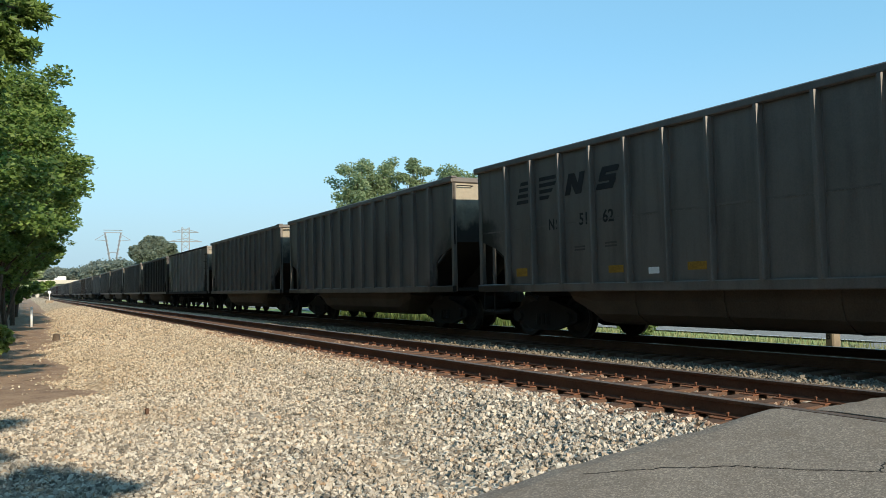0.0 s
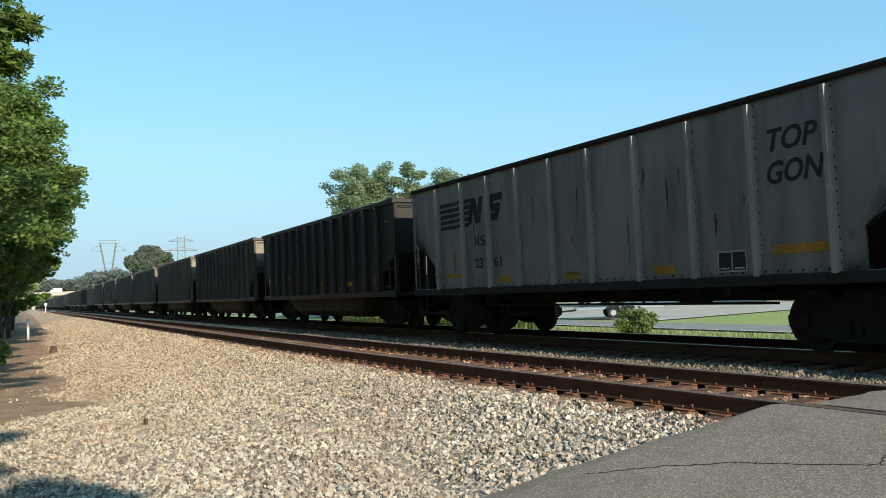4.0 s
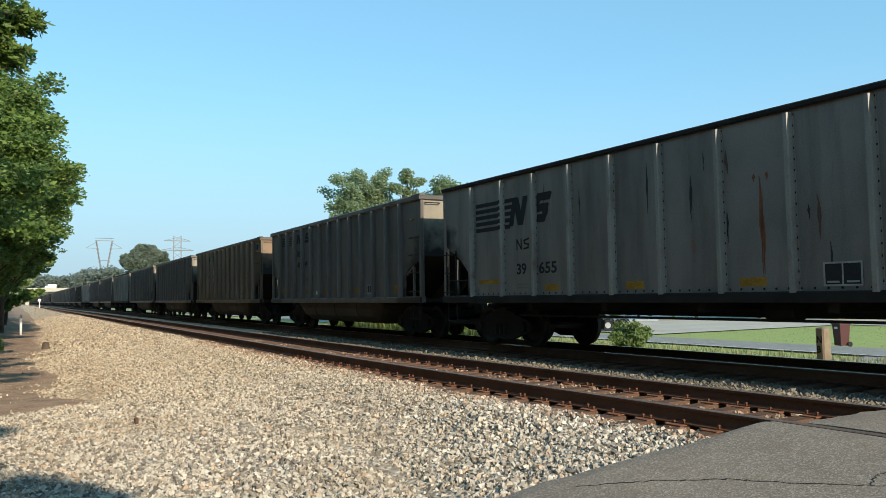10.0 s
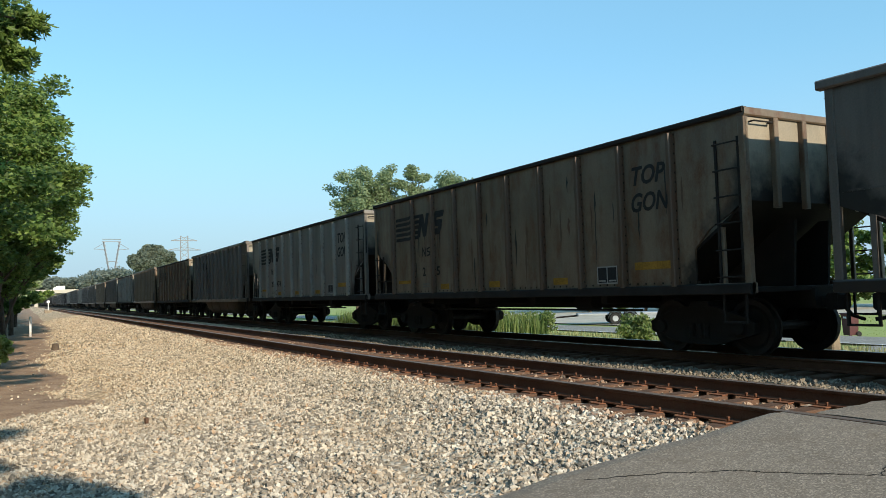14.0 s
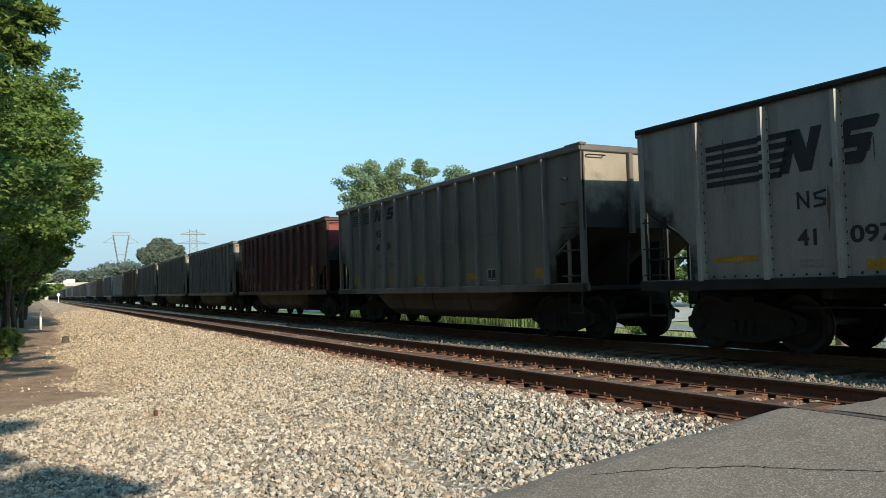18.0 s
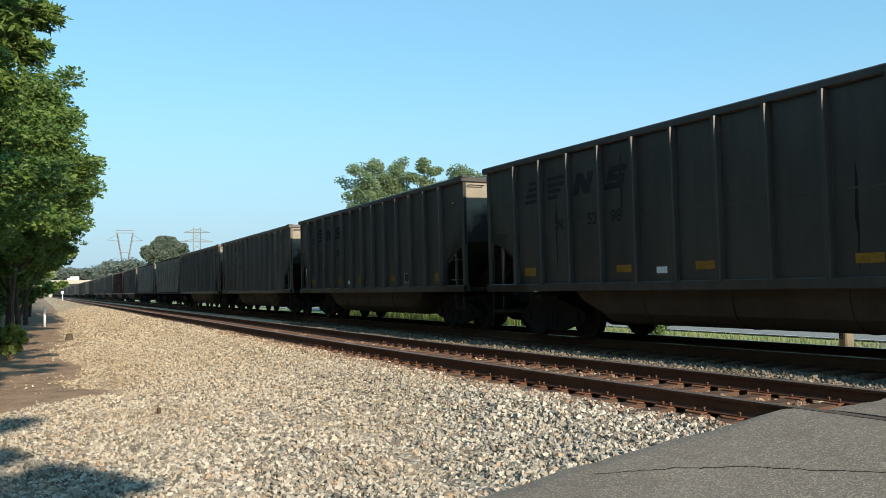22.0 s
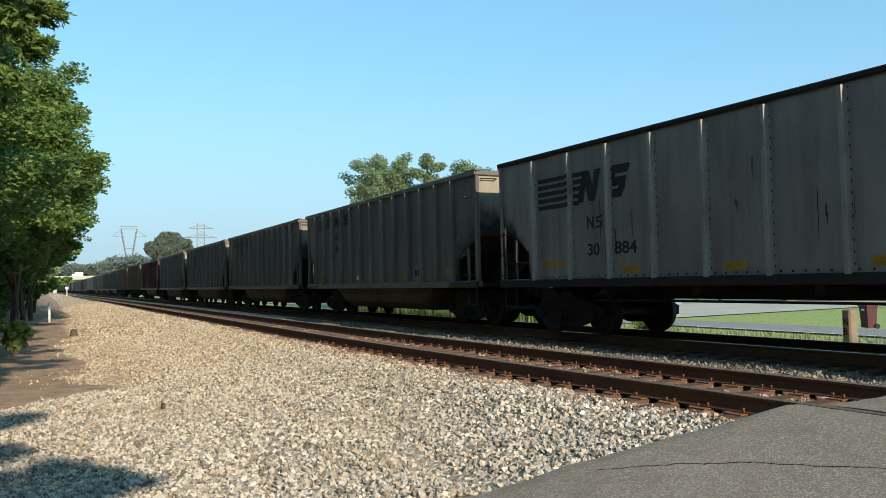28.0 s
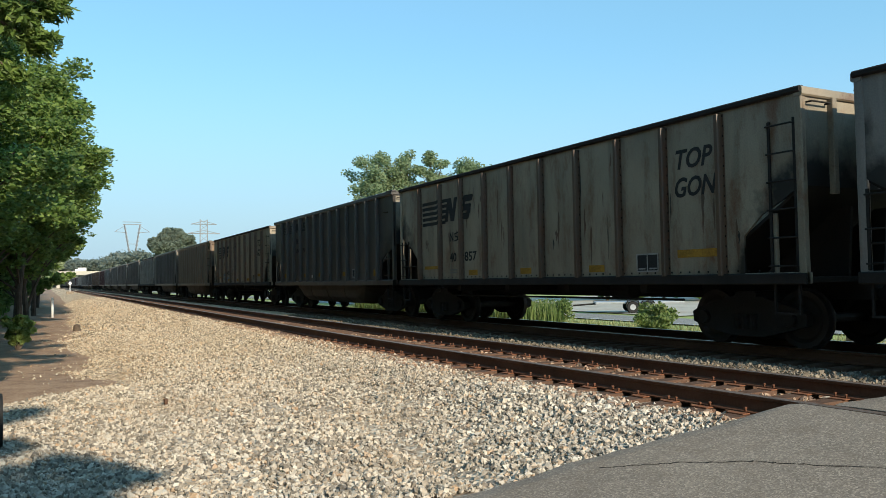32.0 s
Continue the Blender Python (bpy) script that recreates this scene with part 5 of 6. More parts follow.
def car_rows(y0):
    out = []
    for k in range(65):
        t = 0.5 * k
        y = y0 + SPEED * t
        out.append((t, pose(TRACK_MID + bend(y), y, 0, 0, 0, bend_turn(y))))
    return out


# ---- trees and plants ----
def limb_mesh(segs):
    m = Mesh()
    for a, b, r, r2 in segs:
        m.rod(a, b, r, 8, r2)
    return m


def leaf_cloud(name, clumps, per, size, seed, material, flat_k=0.35, star=False):
    """Many small folded leaves in clumps: (centre, radius) each."""
    rs = np.random.RandomState(seed)
    pts = []
    for (c, r), k in zip(clumps, per):
        d = rs.normal(size=(k, 3))
        d /= np.linalg.norm(d, axis=1)[:, None]
        d *= (rs.rand(k, 1) ** 0.45) * r
        d[:, 2] *= 0.75
        pts.append(d + np.array(c))
    p = np.concatenate(pts)
    n = len(p)
    s = size * rs.uniform(0.6, 1.35, (n, 1))
    a = rs.normal(size=(n, 3))
    a[:, 2] *= flat_k
    a /= np.linalg.norm(a, axis=1)[:, None]
    up = rs.normal(size=(n, 3)) * 0.6 + np.array((0.05, -0.6, 0.75))
    b = np.cross(a, up)
    b /= np.linalg.norm(b, axis=1)[:, None] + 1e-9
    c = np.cross(a, b)
    fold = rs.uniform(0.1, 0.35, (n, 1))
    if star:
        # lobed leaf: five narrow blades from one stalk
        lobes = []
        for deg in (-95, -48, 0, 48, 95):
            d = a * math.cos(radians(deg)) + b * math.sin(radians(deg))
            e = b * math.cos(radians(deg)) - a * math.sin(radians(deg))
            k = s * (1.5 - abs(deg) / 160)
            lobes += [p, p + d * k * 0.5 + e * k * 0.2 + c * s * fold, p + d * k, p + d * k * 0.5 - e * k * 0.2 + c * s * fold]
        f = np.array([q for j in range(5) for q in ((4 * j, 4 * j + 1, 4 * j + 2), (4 * j, 4 * j + 2, 4 * j + 3))])
        f = (f[None] + 20 * np.arange(n)[:, None, None]).reshape(-1, 3)
        return array_mesh(name, np.stack(lobes, 1).reshape(-1, 3), f, material)
    v = np.stack([p - a * s, p + b * s * 0.7 + c * s * fold, p + a * s, p - b * s * 0.7 + c * s * fold], 1)
    f = np.array([(0, 1, 2), (0, 2, 3)])
    f = (f[None] + 4 * np.arange(n)[:, None, None]).reshape(-1, 3)
    return array_mesh(name, v.reshape(-1, 3), f, material)


def tree(x, y, z, h, crown, seed, leaves, size, label, material=None, low=0.25, lean=(0, 0), trunk=0.16, puff=1.0):
    """Broad-leaved tree: tapered trunk, limbs, a crown of clumps with gaps."""
    rs = random.Random(seed)
    t = thing("tree", label, "tree", pose(x, y, z))
    top = Vector((lean[0], lean[1], h * 0.86))
    segs, clumps = [], []
    prev, r = Vector((0, 0, -0.1)), trunk
    for k in range(1, 6):
        nxt = top * (k / 5) + Vector((rs.uniform(-0.2, 0.2), rs.uniform(-0.2, 0.2), 0))
        segs.append((prev, nxt, r, r * 0.78))
        prev, r = nxt, r * 0.78
    n = 38
    for k in range(n):
        f = low + (1 - low) * (k + rs.random()) / n
        ang = rs.uniform(0, 2 * math.pi)
        width = crown * (0.55 + 0.75 * math.sin(math.pi * min(1, 0.15 + 0.85 * (f - low) / (1 - low)) ** 0.8)) * rs.uniform(0.55, 1.05)
        base = top * max(0.12, f - 0.16)
        end = Vector((top.x * f + width * math.cos(ang), top.y * f + width * math.sin(ang), h * f))
        segs.append((base, end, trunk * 0.28, 0.02))
        clumps.append((tuple(end), puff * crown * rs.uniform(0.15, 0.27)))
        clumps.append((tuple(base.lerp(end, 0.6)), puff * crown * rs.uniform(0.17, 0.26)))
        tip = end + Vector((math.cos(ang), math.sin(ang), rs.uniform(-0.3, 0.7))) * crown * 0.28
        clumps.append((tuple(tip), puff * crown * 0.16))
    part("trunk", limb_mesh(segs), M_BARK, t)
    w = [c[1] ** 2 for c in clumps]
    per = [max(8, int(leaves * q / sum(w))) for q in w]
    part("crown", leaf_cloud("crown", clumps, per, size, seed, material or M_LEAF), None, t)
    return t


def left_x(u, y):
    return u + bend(y)


# trees along the left of the line
LEFT = "tall broad-leaved tree with dense green foliage beside the railway"
gum = tree(-2.4, 5.2, -0.75, 10.2, 2.0, 1, 11000, 0.11, "sweetgum tree with star-shaped leaves on overhanging boughs", None, 0.64, (2.0, 1.2), 0.22)
BOUGHS = ((1.25, 2.6, 4.7, 0.42), (1.8, 2.8, 4.55, 0.36), (2.25, 2.9, 4.45, 0.28), (2.6, 2.95, 4.55, 0.2), (2.5, 2.95, 4.2, 0.18), (1.35, 2.7, 4.05, 0.3), (1.95, 2.8, 4.0, 0.22), (2.3, 2.85, 3.85, 0.14), (1.1, 2.5, 3.5, 0.28), (1.45, 2.6, 3.6, 0.17), (1.2, 2.5, 3.05, 0.22))
part("bough", limb_mesh([((0.2, 0.1, 5.2), (1.1, 2.4, 4.7), 0.06, 0.035)] + [((1.1, 2.4, 4.7), b[:3], 0.03, 0.008) for b in BOUGHS]), M_BARK, gum)
part("bough_leaves", leaf_cloud("bough_leaves", [(b[:3], b[3]) for b in BOUGHS], [int(2600 * b[3] ** 1.7) for b in BOUGHS], 0.06, 77, M_LEAF, 0.5, True), None, gum)
tree(left_x(-2.8, 20), 20, -0.8, 9.7, 2.6, 2, 62000, 0.07, LEFT, None, 0.3, (0, 0), 0.16, 1.35)
tree(left_x(-3.4, 26), 26, -0.8, 11.4, 2.9, 3, 62000, 0.076, LEFT, None, 0.28, (0, 0), 0.18, 1.35)
tree(left_x(-2.2, 33), 33, -0.8, 11.8, 3.0, 4, 60000, 0.084, LEFT, None, 0.38, (0, 0), 0.2, 1.35)
tree(left_x(-1.9, 41), 41, -0.8, 12.5, 3.2, 5, 52000, 0.095, LEFT, None, 0.4, (0, 0), 0.2, 1.3)
tree(left_x(-1.2, 50), 50, -0.8, 12.4, 3.2, 6, 36000, 0.11, LEFT, None, 0.3, (0, 0), 0.2, 1.3)
tree(left_x(-0.9, 52), 52, -0.8, 10.2, 1.9, 7, 5200, 0.085, "thin tree with sparse wispy branches at the edge of the wood", None, 0.48, (3.0, 0), 0.1, 0.8)
for k, y in enumerate((44, 49, 55, 60, 67, 75, 84, 94)):
    tree(left_x(-0.9 + 0.5 * (k * 7 % 3) / 2, y), y, -0.8, 9.5 + (k * 3 % 4) * 0.6, 2.1, 120 + k, 14000, 0.12, LEFT, None, 0.4, (0, 0), 0.15)
for k, y in enumerate((62, 74, 88, 104, 124, 150, 180)):
    tree(left_x(-1.6 - 0.1 * k, y), y, -0.8, 10.5 + (k * 37 % 5) * 0.5, 2.8, 20 + k, 12000, 0.16 + 0.015 * k, LEFT, M_LEAF if k < 3 else M_LEAF_HAZED, 0.2)
# out-of-view trees, added mainly to screen low sky light off the train side
for k, (x, y, h) in enumerate(((-7.5, 15, 10), (-8, 24, 11), (-7.5, 34, 11), (-8.5, 46, 12), (-9, -1, 13), (-9, 9, 13), (-9, -10, 13), (-8, -22, 13), (-8, -32, 13), (-8, -42, 12), (-11, 18, 14), (-11, 28, 14))):
    tree(left_x(x, y), y, -0.8, h, 3.4, 40 + k, 8000, 0.24, LEFT, None, 0.12)

# unseen trees set behind the camera to throw shade on the left gravel
for k, (x, y, h) in enumerate(((-0.75, -7.5, 8.2), (-3.2, -12, 9.5), (-3.1, -1.5, 9.5))):
    tree(x, y, -0.8, h, 2.1, 60 + k, 12000, 0.13, LEFT, None, 0.52)

# thicket that fills the wood behind the front row
trs = random.Random(91)
thicket = []
for _ in range(420):
    ty = trs.uniform(24, 100)
    thicket.append(((left_x(trs.uniform(-10, -3.4 + 0.012 * ty), ty), ty, -0.8 + trs.uniform(0.2, 4.2)), trs.uniform(0.5, 0.95)))
tagged(new("thicket", leaf_cloud("thicket", thicket, [75] * len(thicket), 0.16, 91, M_LEAF)), "dense shaded thicket between the trunks of the wood", "undergrowth", "", "stuff")

# lone round tree, far woods and the clump behind the train
def round_tree(x, y, z, h, rx, rz, label):
    """Old lone tree with one broad dense crown."""
    rs = random.Random(70)
    t = thing("tree", label, "tree", pose(x, y, z))
    segs, clumps = [((0, 0, -0.2), (0, 0, h * 0.5), 0.7, 0.45)], []
    for k in range(90):
        a, e = rs.uniform(0, 2 * math.pi), math.asin(rs.uniform(-0.8, 1))
        q = rs.uniform(0.55, 0.95)
        c = (rx * q * math.cos(a) * math.cos(e), rx * q * math.sin(a) * math.cos(e), h - rz + rz * q * math.sin(e))
        clumps.append((c, rx * rs.uniform(0.22, 0.32)))
        if k % 6 == 0:
            segs.append(((0, 0, h * 0.4), c, 0.25, 0.05))
    part("trunk", limb_mesh(segs), M_BARK, t)
    part("crown", leaf_cloud("crown", clumps, [520] * len(clumps), 0.45, 70, M_LONE_HAZED), None, t)


round_tree(47.5, 300, -1.35, 23.6, 7.6, 7.2, "large round-crowned tree standing alone far off")
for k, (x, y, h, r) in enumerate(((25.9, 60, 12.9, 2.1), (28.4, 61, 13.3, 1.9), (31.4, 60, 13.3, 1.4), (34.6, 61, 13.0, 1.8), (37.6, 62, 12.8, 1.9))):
    tree(x, y, -1.35, h, r, 80 + k, 19000, 0.11, "slender leafy tree standing beyond the tracks", M_SLENDER_HAZED, 0.35, (0, 0), 0.16, 2.0)
for k in range(12):
    x, y = 37 + 3.2 * k, 52 - 4.4 * k
    tree(x + 14, y + 8, -1.35, 7 + (k * 5 % 4) * 0.6, 3.0, 100 + k, 5000, 0.24, "leafy tree at the back of a lawn", None, 0.08)


def wood(name, x0, x1, y0, y1, h0, h1, n, seed, label):
    """Distant wood: one mass of many crowns."""
    rs = random.Random(seed)
    clumps = []
    for _ in range(n):
        x, y, h = rs.uniform(x0, x1), rs.uniform(y0, y1), rs.uniform(h0, h1)
        for k in range(7):
            clumps.append(((x + rs.uniform(-3, 3), y + rs.uniform(-3, 3), h * rs.uniform(0.1, 0.92)), h * 0.22))
    me = leaf_cloud(name, clumps, [70] * len(clumps), 0.9, seed, M_WOOD_HAZED)
    tagged(new(name, me), label, "woodland", "", "stuff")


for x0, x1, h0, h1, n in ((-60, 20, 14, 17, 60), (20, 54, 18, 20, 50), (54, 78, 22, 25, 40), (78, 260, 14, 17, 130)):
    wood("far_wood", x0, x1, 570, 630, h0, h1, n, int(x1), "hazy line of trees beyond the overpass")


# ---- shrubs, reeds and verge grass beyond the tracks ----
def blades(name, spots, h0, h1, width, seed, material, label, category):
    """Upright grass blades as one growth; spots: n x 3."""
    rs = np.random.RandomState(seed)
    n = len(spots)
    h = rs.uniform(h0, h1, (n, 1))
    ang = rs.uniform(0, 2 * np.pi, n)
    side = np.stack([np.cos(ang), np.sin(ang), np.zeros(n)], 1)
    lean = np.stack([-np.sin(ang), np.cos(ang), np.zeros(n)], 1) * rs.uniform(-0.35, 0.35, (n, 1)) * h
    up = np.array((0, 0, 1.0)) * h
    w = width * rs.uniform(0.6, 1.2, (n, 1))
    v = np.stack([spots - side * w, spots + side * w, spots + up * 0.55 + lean * 0.35 + side * w * 0.8, spots + up + lean, spots + up * 0.55 + lean * 0.35 - side * w * 0.8], 1)
    f = np.array([(0, 1, 2), (0, 2, 4), (4, 2, 3)])
    f = (f[None] + 5 * np.arange(n)[:, None, None]).reshape(-1, 3)
    return tagged(new(name, array_mesh(name, v.reshape(-1, 3), f, material)), label, category, "", "stuff")


rs = np.random.RandomState(3)


def strip(n, u0, u1, y0, y1, z):
    y = rs.uniform(y0, y1, n)
    return np.stack([rs.uniform(u0, u1, n) + bend_np(y), y, np.full(n, z)], 1)


blades("bank_grass", np.concatenate([strip(900, 16.5 + k, 17.7 + k, 12, 60, -0.74 - 0.062 * k) for k in range(10)]), 0.06, 0.24, 0.018, 14, M_DRY, "dry yellow-green grass on the bank below the track", "grass")
blades("verge_grass", strip(3000, 13.9, 16.4, 17, 70, -0.72), 0.12, 0.45, 0.02, 4, M_REED, "rough verge grass between track and road", "grass")
blades("dry_grass", strip(5200, 13.9, 16.8, 2, 60, -0.72), 0.1, 0.4, 0.012, 5, M_DRY, "dry pale grass stalks on the verge", "grass")
blades("reeds", strip(5200, 13.8, 15.8, 21, 36, -0.72), 0.7, 1.25, 0.025, 6, M_REED, "tall green reeds beside the far track", "reeds")
blades("lawn_grass", strip(9000, 33.4, 52, 2, 60, -1.35), 0.02, 0.05, 0.03, 8, M_LAWN, "mown green lawn", "grass")
yl = rs.uniform(15, 70, 2500)
blades("undergrowth", np.stack([rs.uniform(-5, -2.2, 2500) + bend_np(yl), yl, np.full(2500, -0.8)], 1), 0.2, 0.7, 0.05, 9, M_LEAF, "low green undergrowth below the trees", "undergrowth")


def shrub(x, y, z, r, h, seed, label, material=None):
    rs = random.Random(seed)
    s = thing("shrub", label, "shrub", pose(x, y, z))
    clumps = []
    for k in range(16):
        a, e = rs.uniform(0, 6.28), rs.uniform(0.2, 1)
        tip = (r * e * math.cos(a), r * e * math.sin(a), h * rs.uniform(0.45, 1))
        part("stem", limb_mesh([((0, 0, 0), tip, 0.02, 0.006)]), M_BARK, s)
        clumps.append((tip, r * 0.34))
        clumps.append((tuple(0.6 * q for q in tip), r * 0.3))
    part("foliage", leaf_cloud("foliage", clumps, [150] * len(clumps), 0.05, seed, material or M_REED, 1.2), None, s)


shrub(16.1, 16.9, -0.72, 0.72, 0.95, 1, "bushy green shrub on the grass verge")
shrub(16.2, 22.6, -0.72, 0.95, 1.0, 2, "bushy green shrub on the grass verge")
shrub(-0.2, 26, -0.8, 0.4, 1.05, 3, "leafy green sapling below the trees", M_LAWN)


# ---- small things beside the line ----
def marker_post():
    p = thing("marker_post", "white marker post standing in brown soil", "post", pose(1.35, 50, -0.85))
    part("shaft", Mesh().lathe([(0.001, 0), (0.07, 0), (0.065, 1.25), (0.04, 1.31), (0.001, 1.32)], 2, (0, 0, 0), 12), M_WHITE, p, smooth=True)


def milepost():
    p = thing("whistle_post", "weathered tan concrete post with dark cut letters", "post", pose(14.95, 10.0, -0.72, 0, 0, -12))
    part("shaft", Mesh().box(-0.11, 0.11, -0.11, 0.11, 0, 1.08, 0.03).add([(-0.11, -0.11, 1.08), (0.11, -0.11, 1.08), (0.11, 0.11, 1.08), (-0.11, 0.11, 1.08), (0, 0, 1.12)], [(0, 1, 4), (1, 2, 4), (2, 3, 4), (3, 0, 4)]), M_POSTW, p)
    for k, ch in enumerate("NB"):
        part("lettering", letters(ch, 0.2, M_MARK), None, p, at=Matrix(((0, 0, -1, -0.112), (-1, 0, 0, 0.07), (0, 1, 0, 0.78 - 0.2 * k), (0, 0, 0, 1))))


def bin_cart():
    b = thing("wheeled_bin", "maroon plastic wheeled refuse bin on a lawn", "bin", pose(32.4, 20.8, -1.34, 0, 0, -20))
    part("body", Mesh().loft([[(-0.24 * k, -0.26 * k, z), (0.24 * k, -0.26 * k, z), (0.24 * k, 0.26 * k, z), (-0.24 * k, 0.26 * k, z)] for k, z in ((0.82, 0.06), (1.0, 0.92), (1.06, 0.94), (1.06, 0.98))]), M_BIN, b)
    part("lid", Mesh().box(-0.29, 0.27, -0.3, 0.3, 0.98, 1.04, 0.02), M_BIN, b)
    part("sticker", Mesh().box(-0.262, -0.255, -0.1, 0.1, 0.8, 0.88), M_WHITE, b)
    for y in (-0.27, 0.27):
        part("wheel", Mesh().lathe([(0.001, -0.03), (0.11, -0.03), (0.12, 0), (0.11, 0.03), (0.001, 0.03)], 1, (0.2, y, 0.12), 14), M_TYRE, b)


def trailer():
    t = thing("flat_trailer", "low flat trailer parked on the drive", "trailer", pose(35.5, 38.8, -1.28, 0, 0, 55))
    part("deck", Mesh().box(-1.1, 1.1, -2.8, 2.8, 0.62, 0.74, 0.02), M_GALV, t)
    part("drawbar", Mesh().rod((0, 2.7, 0.6), (0, 4.2, 0.5), 0.06), M_FRAME, t)
    for y in (-0.5, 0.45):
        for x in (-1.15, 1.15):
            w = part("wheel", Mesh().lathe([(0.001, -0.09), (0.2, -0.09), (0.36, -0.1), (0.39, 0), (0.36, 0.1), (0.2, 0.09), (0.001, 0.09)], 0, (0, 0, 0), 18), M_TYRE, t, at=pose(x, y, 0.39))
            part("rim", Mesh().lathe([(0.001, -0.1), (0.19, -0.105), (0.2, 0.105), (0.001, 0.1)], 0, (0, 0, 0), 14), M_GALV, w)
        part("fender", Mesh().prism([(-0.45, 0.62), (-0.35, 0.8), (0.35, 0.8), (0.45, 0.62), (0.4, 0.62), (0.3, 0.76), (-0.3, 0.76), (-0.4, 0.62)], 0, -1.28, -1.02), M_FRAME, t, at=pose(0, y, 0))


def dwarf_signal():
    p = thing("relay_box", "small white signal mast on a brown box by the line", "signal", pose(left_x(4.0, 150), 150, -0.6))
    part("box", Mesh().box(-0.6, 0.6, -0.5, 0.5, 0, 0.7, 0.04), M_POSTW, p)
    part("mast", Mesh().rod((0, 0, 0.7), (0, 0, 2.1), 0.07, 10), M_WHITE, p)
    part("head", Mesh().lathe([(0.001, -0.12), (0.26, -0.12), (0.26, 0.12), (0.001, 0.12)], 1, (0, 0, 2.1), 14), M_WHITE, p)
    b = thing("stump", "small weathered wooden stump in gravel", "stump", pose(left_x(1.35, 33), 33, -0.62))
    part("wood", Mesh().lathe([(0.001, 0), (0.15, 0), (0.13, 0.14), (0.11, 0.24), (0.001, 0.26)], 2, (0, 0, 0), 9), M_BARK, b)


def parked_trailer():
    t = thing("utility_trailer", "low utility trailer with a dusty tyre parked on gravel", "trailer", pose(-1.0, 9.2, -0.545, 0, 0, 3))
    part("deck", Mesh().box(-0.75, 0.6, -0.6, 2.2, 0.36, 0.44, 0.02), M_FRAME, t)
    for x in (-0.88, 0.7):
        w = part("wheel", Mesh().lathe([(0.001, -0.08), (0.18, -0.08), (0.28, -0.09), (0.3, 0), (0.28, 0.09), (0.18, 0.08), (0.001, 0.08)], 0, (0, 0, 0), 20), M_TYRE, t, at=pose(x, 0, 0.3))
        part("rim", Mesh().lathe([(0.001, -0.085), (0.17, -0.09), (0.17, 0.09), (0.001, 0.085)], 0, (0, 0, 0), 16), M_GALV, w)


def stake():
    p = thing("survey_stake", "short dark wooden stake driven into the gravel", "stake", pose(1.66, 10.98, -0.6, 6, -4, 20))
    part("shaft", Mesh().box(-0.022, 0.022, -0.022, 0.022, 0, 0.2, 0.004), M_TIE, p)


parked_trailer()
stake()
marker_post()
milepost()
bin_cart()
trailer()
dwarf_signal()


# ---- overpass and pylons ----
def overpass():
    y, z = 430, 6.3
    o = thing("overpass", "long pale concrete road overpass across the railway", "bridge")
    part("deck", Mesh().box(-60, 160, y - 5, y + 5, z, z + 0.9), M_CONC, o)
    for s in (-5, 4.7):
        part("parapet", Mesh().box(-60, 160, y + s, y + s + 0.3, z + 0.9, z + 1.8), M_CONC, o)
    for x in (14, 58, 96):
        part("pier", Mesh().box(x - 0.8, x + 0.8, y - 4, y + 4, -0.8, z), M_CONC, o)
    for a, b in ((-60, 2), (118, 160)):
        part("abutment", Mesh().prism([(a, -0.8), (b, -0.8), ((b - 10) if a < 0 else b, z), (a if a < 0 else (a + 10), z)], 1, y - 6, y + 6), M_GROUND, o)
    v = thing("box_truck", "white box truck on the overpass", "truck", pose(24.5, 428, z + 0.9, 0, 0, 90))
    part("box", Mesh().box(-1.1, 1.1, -2.2, 1.6, 0.7, 2.7, 0.05), M_WHITE, v)
    part("cab", Mesh().box(-1.0, 1.0, 1.62, 2.9, 0.5, 2.0, 0.1), M_WHITE, v)
    for yy in (-1.5, 2.2):
        for x in (-1.05, 1.05):
            part("wheel", Mesh().lathe([(0.001, -0.15), (0.45, -0.15), (0.5, 0), (0.45, 0.15), (0.001, 0.15)], 0, (x, yy, 0.5), 14), M_TYRE, v)


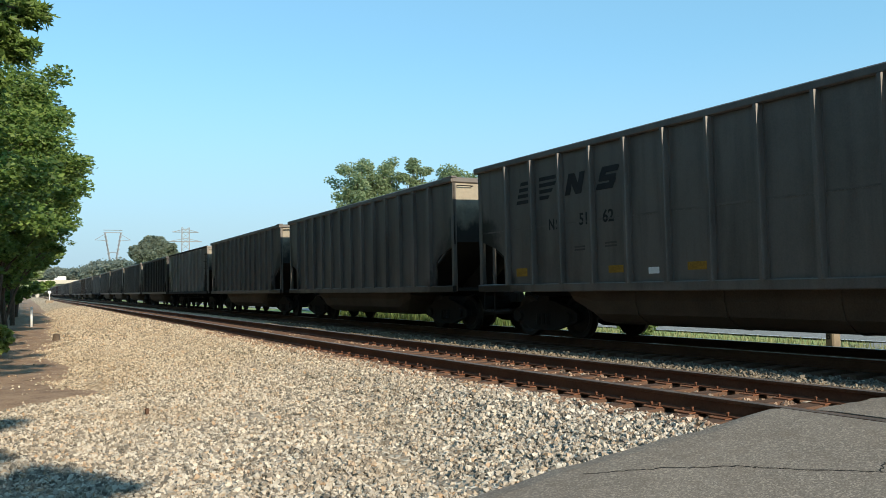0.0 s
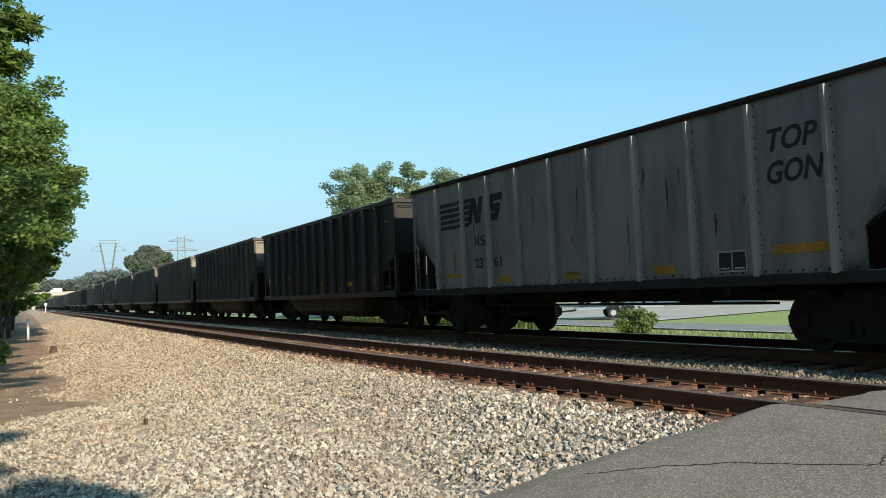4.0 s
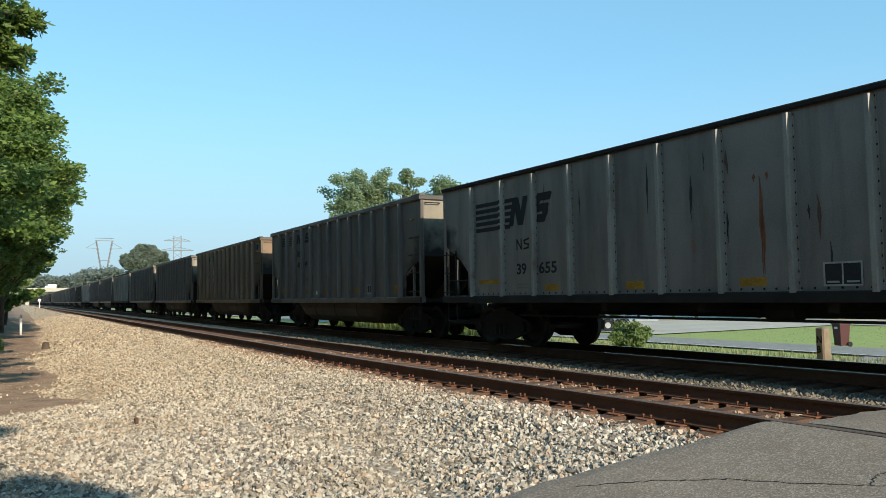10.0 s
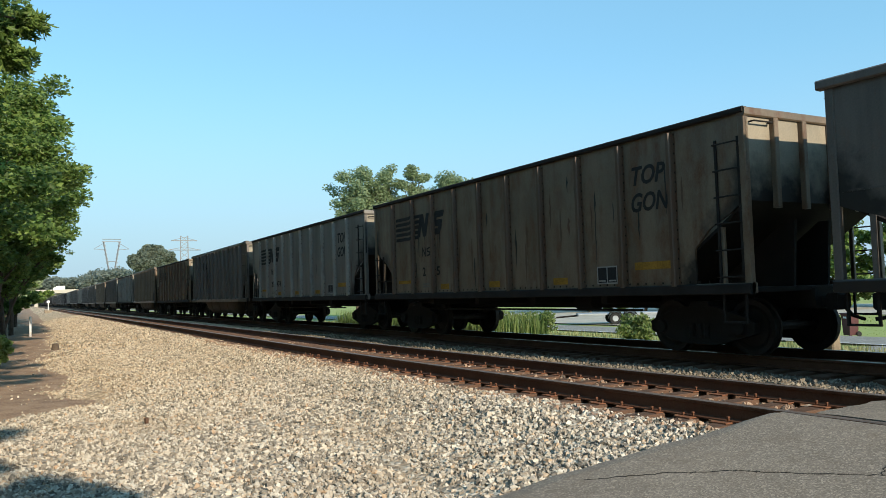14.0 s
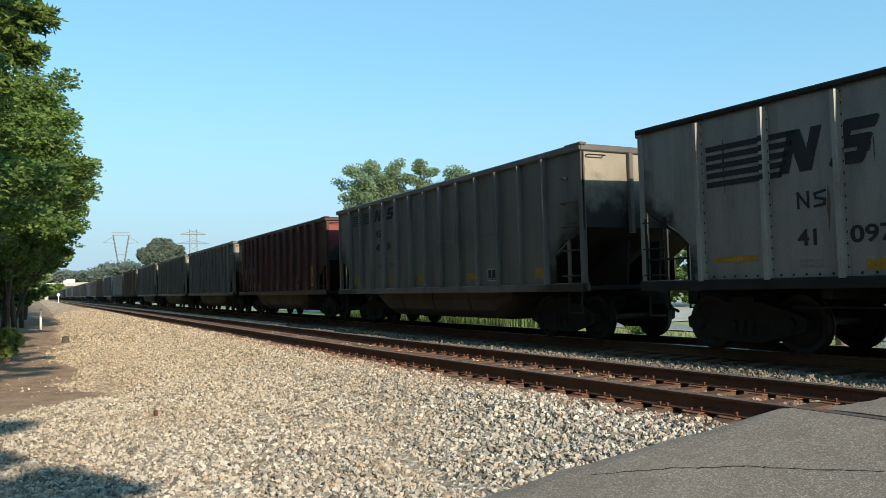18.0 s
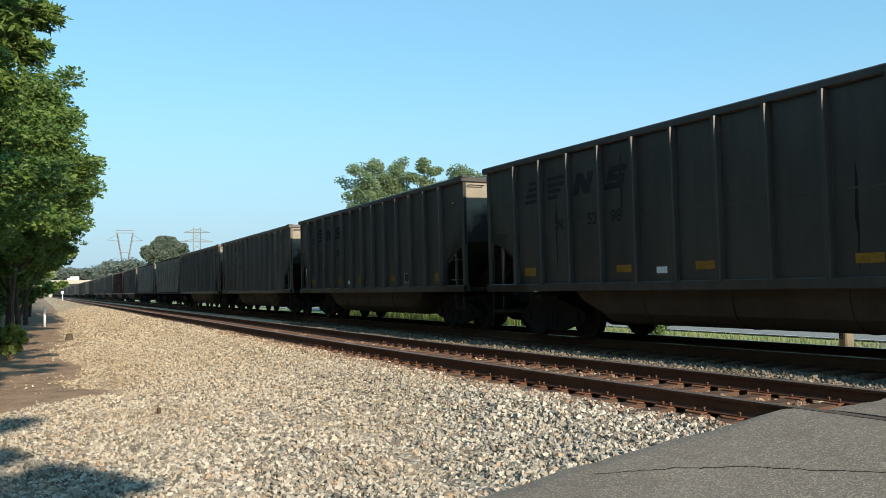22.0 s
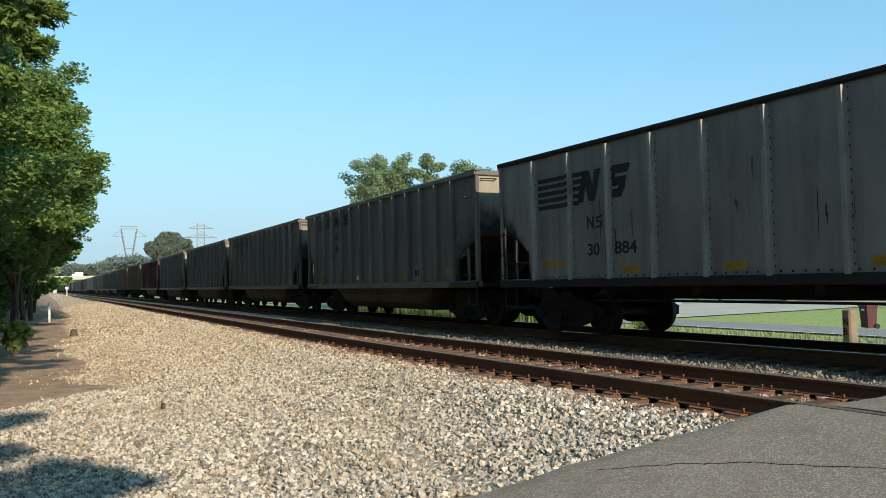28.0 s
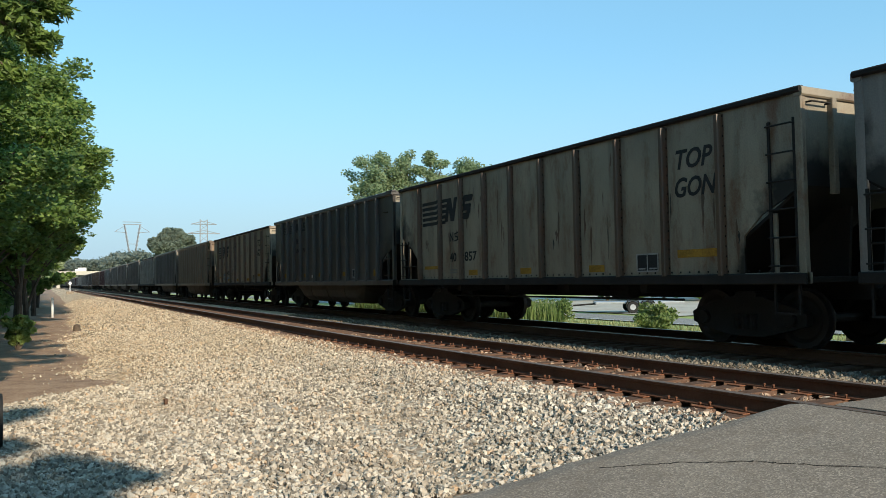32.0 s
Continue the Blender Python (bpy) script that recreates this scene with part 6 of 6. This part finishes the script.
def pylon(x, y, h, label, waist):
    """Lattice steel pylon: a wide-armed window tower (waist) or a straight mast with cross-arms."""
    p = thing("pylon", label, "pylon", pose(x, y, -0.8), group="pylons of the power line")
    body, arms = Mesh(), Mesh()
    k = h / 40
    r = 0.3 * k

    def lace(m, a, b, n):
        for s in range(n):
            u, w = s / n, (s + 1) / n
            for (a0, a1), (b0, b1) in (((a[0], a[1]), (b[0], b[1])),):
                p0, p1 = Vector(a0).lerp(Vector(a1), u), Vector(b0).lerp(Vector(b1), w)
                q0, q1 = Vector(b0).lerp(Vector(b1), u), Vector(a0).lerp(Vector(a1), w)
                m.rod(p0, p1, r * 0.6, 4)
                m.rod(q0, q1, r * 0.6, 4)

    if waist:
        for s in (-1, 1):
            for d in (-1.5 * k, 1.5 * k):
                body.rod((s * 4.0 * k, d * 2, 0), (s * 1.6 * k, d, 20 * k), r, 5)
                arms.rod((s * 1.6 * k, d, 20 * k), (s * 4.5 * k, d, 38 * k), r * 0.8, 5)
            lace(arms, ((s * 1.0 * k, 0, 20 * k), (s * 3.8 * k, 0, 38 * k)), ((s * 2.4 * k, 0, 20 * k), (s * 5.2 * k, 0, 38 * k)), 7)
            arms.rod((s * 3.8 * k, 0, 33 * k), (s * 10 * k, 0, 33.5 * k), r * 0.5, 5)
            arms.rod((s * 4.4 * k, 0, 37 * k), (s * 10 * k, 0, 33.5 * k), r * 0.5, 5)
        lace(body, ((-4 * k, 0, 0), (-1.6 * k, 0, 20 * k)), ((4 * k, 0, 0), (1.6 * k, 0, 20 * k)), 6)
        for z in (38, 39.5):
            arms.rod((-5.3 * k, 0, z * k), (5.3 * k, 0, z * k), r * 0.7, 5)
        arms.rod((-2.8 * k, 0, 26 * k), (2.8 * k, 0, 26 * k), r * 0.6, 5)
    else:
        for s in (-1, 1):
            body.rod((s * 2.6 * k, 0, 0), (s * 2.2 * k, 0, 42 * k), r * 1.1, 5)
        lace(body, ((-2.6 * k, 0, 0), (-2.2 * k, 0, 42 * k)), ((2.6 * k, 0, 0), (2.2 * k, 0, 42 * k)), 12)
        for z, w in ((24, 11), (33, 10), (39, 8)):
            arms.rod((-w * k, 0, z * k), (w * k, 0, z * k), r, 5)
            arms.rod((-w * k, 0, z * k), (0, 0, (z + 2) * k), r * 0.6, 5)
            arms.rod((w * k, 0, z * k), (0, 0, (z + 2) * k), r * 0.6, 5)
    part("body", body, M_SKEL, p)
    part("head_frame", arms, M_SKEL, p)


overpass()
pylon(86, 760, 60, "grey lattice pylon with a wide window-shaped head, hazy far off", True)
pylon(158, 800, 63, "grey lattice pylon with straight cross-arms, hazy far off", False)


# ---- sedan that drives along the far road ----
def sedan():
    c = thing("sedan", "dark blue sedan driving along the far road", "car", pose(29, -60, -1.27))
    side = [(-2.2, 0.3), (2.2, 0.28), (2.36, 0.42), (2.38, 0.62), (2.22, 0.78), (1.2, 0.97), (0.0, 1.0), (-1.7, 1.02), (-2.25, 1.0), (-2.4, 0.85), (-2.38, 0.5)]
    body = Mesh().loft([[(x, y * k, 0.64 + (z - 0.64) * q) for y, z in side] for x, k, q in ((-0.92, 0.95, 0.72), (-0.9, 0.98, 0.95), (-0.72, 1.0, 1.03), (0.72, 1.0, 1.03), (0.9, 0.98, 0.95), (0.92, 0.95, 0.72))])
    part("body", body, M_CARBODY, c)
    glass = [(-1.95, 0.98), (-1.1, 1.38), (-0.75, 1.43), (0.15, 1.43), (0.5, 1.36), (1.3, 0.96)]
    part("cabin", Mesh().loft([[(x, y * (1 if z < 1.1 else q), z) for y, z in glass] for x, q in ((-0.8, 0.96), (-0.7, 1.0), (0.7, 1.0), (0.8, 0.96))]), M_GLASS, c, "dark tinted cabin windows")
    part("roof", Mesh().loft([[(x, -1.12, 1.395), (x, -0.75, 1.445), (x, 0.15, 1.445), (x, 0.42, 1.395)] for x in (-0.72, 0.72)]), M_CARBODY, c)
    for s in (-1, 1):
        part("pillar", Mesh().rod((s * 0.81, -0.35, 0.97), (s * 0.75, -0.4, 1.4), 0.035), M_CARBODY, c)
        part("headlight", Mesh().box(s * 0.66 - 0.17, s * 0.66 + 0.17, 2.16, 2.36, 0.6, 0.71, 0.03), M_LAMP, c)
        for y in (-1.4, 1.4):
            w = part("wheel", Mesh().lathe([(0.001, -0.1), (0.3, -0.1), (0.325, 0), (0.3, 0.1), (0.001, 0.1)], 0, (0, 0, 0), 18), M_TYRE, c, at=pose(s * 0.85, y, 0.325))
            part("rim", Mesh().lathe([(0.001, -0.108), (0.21, -0.108), (0.21, 0.108), (0.001, 0.108)], 0, (0, 0, 0), 12), M_GALV, w)
    part("bumper", Mesh().box(-0.85, 0.85, 2.2, 2.42, 0.3, 0.5, 0.03), M_CARBODY, c)
    part("number_plate", Mesh().box(-0.25, 0.25, 2.42, 2.43, 0.42, 0.53), M_WHITE, c)
    return c


SEDAN = sedan()


def motions():
    for car, y0 in CARS:
        walk(car, car_rows(y0))
    rows = []
    for k in range(33):
        y = 24.8 - 20.0 * (k - 30.3)
        rows.append((float(k), pose(29.4 + bend(y), y, -1.27, 0, 0, 180 + bend_turn(y))))
    walk(SEDAN, rows)


motions()
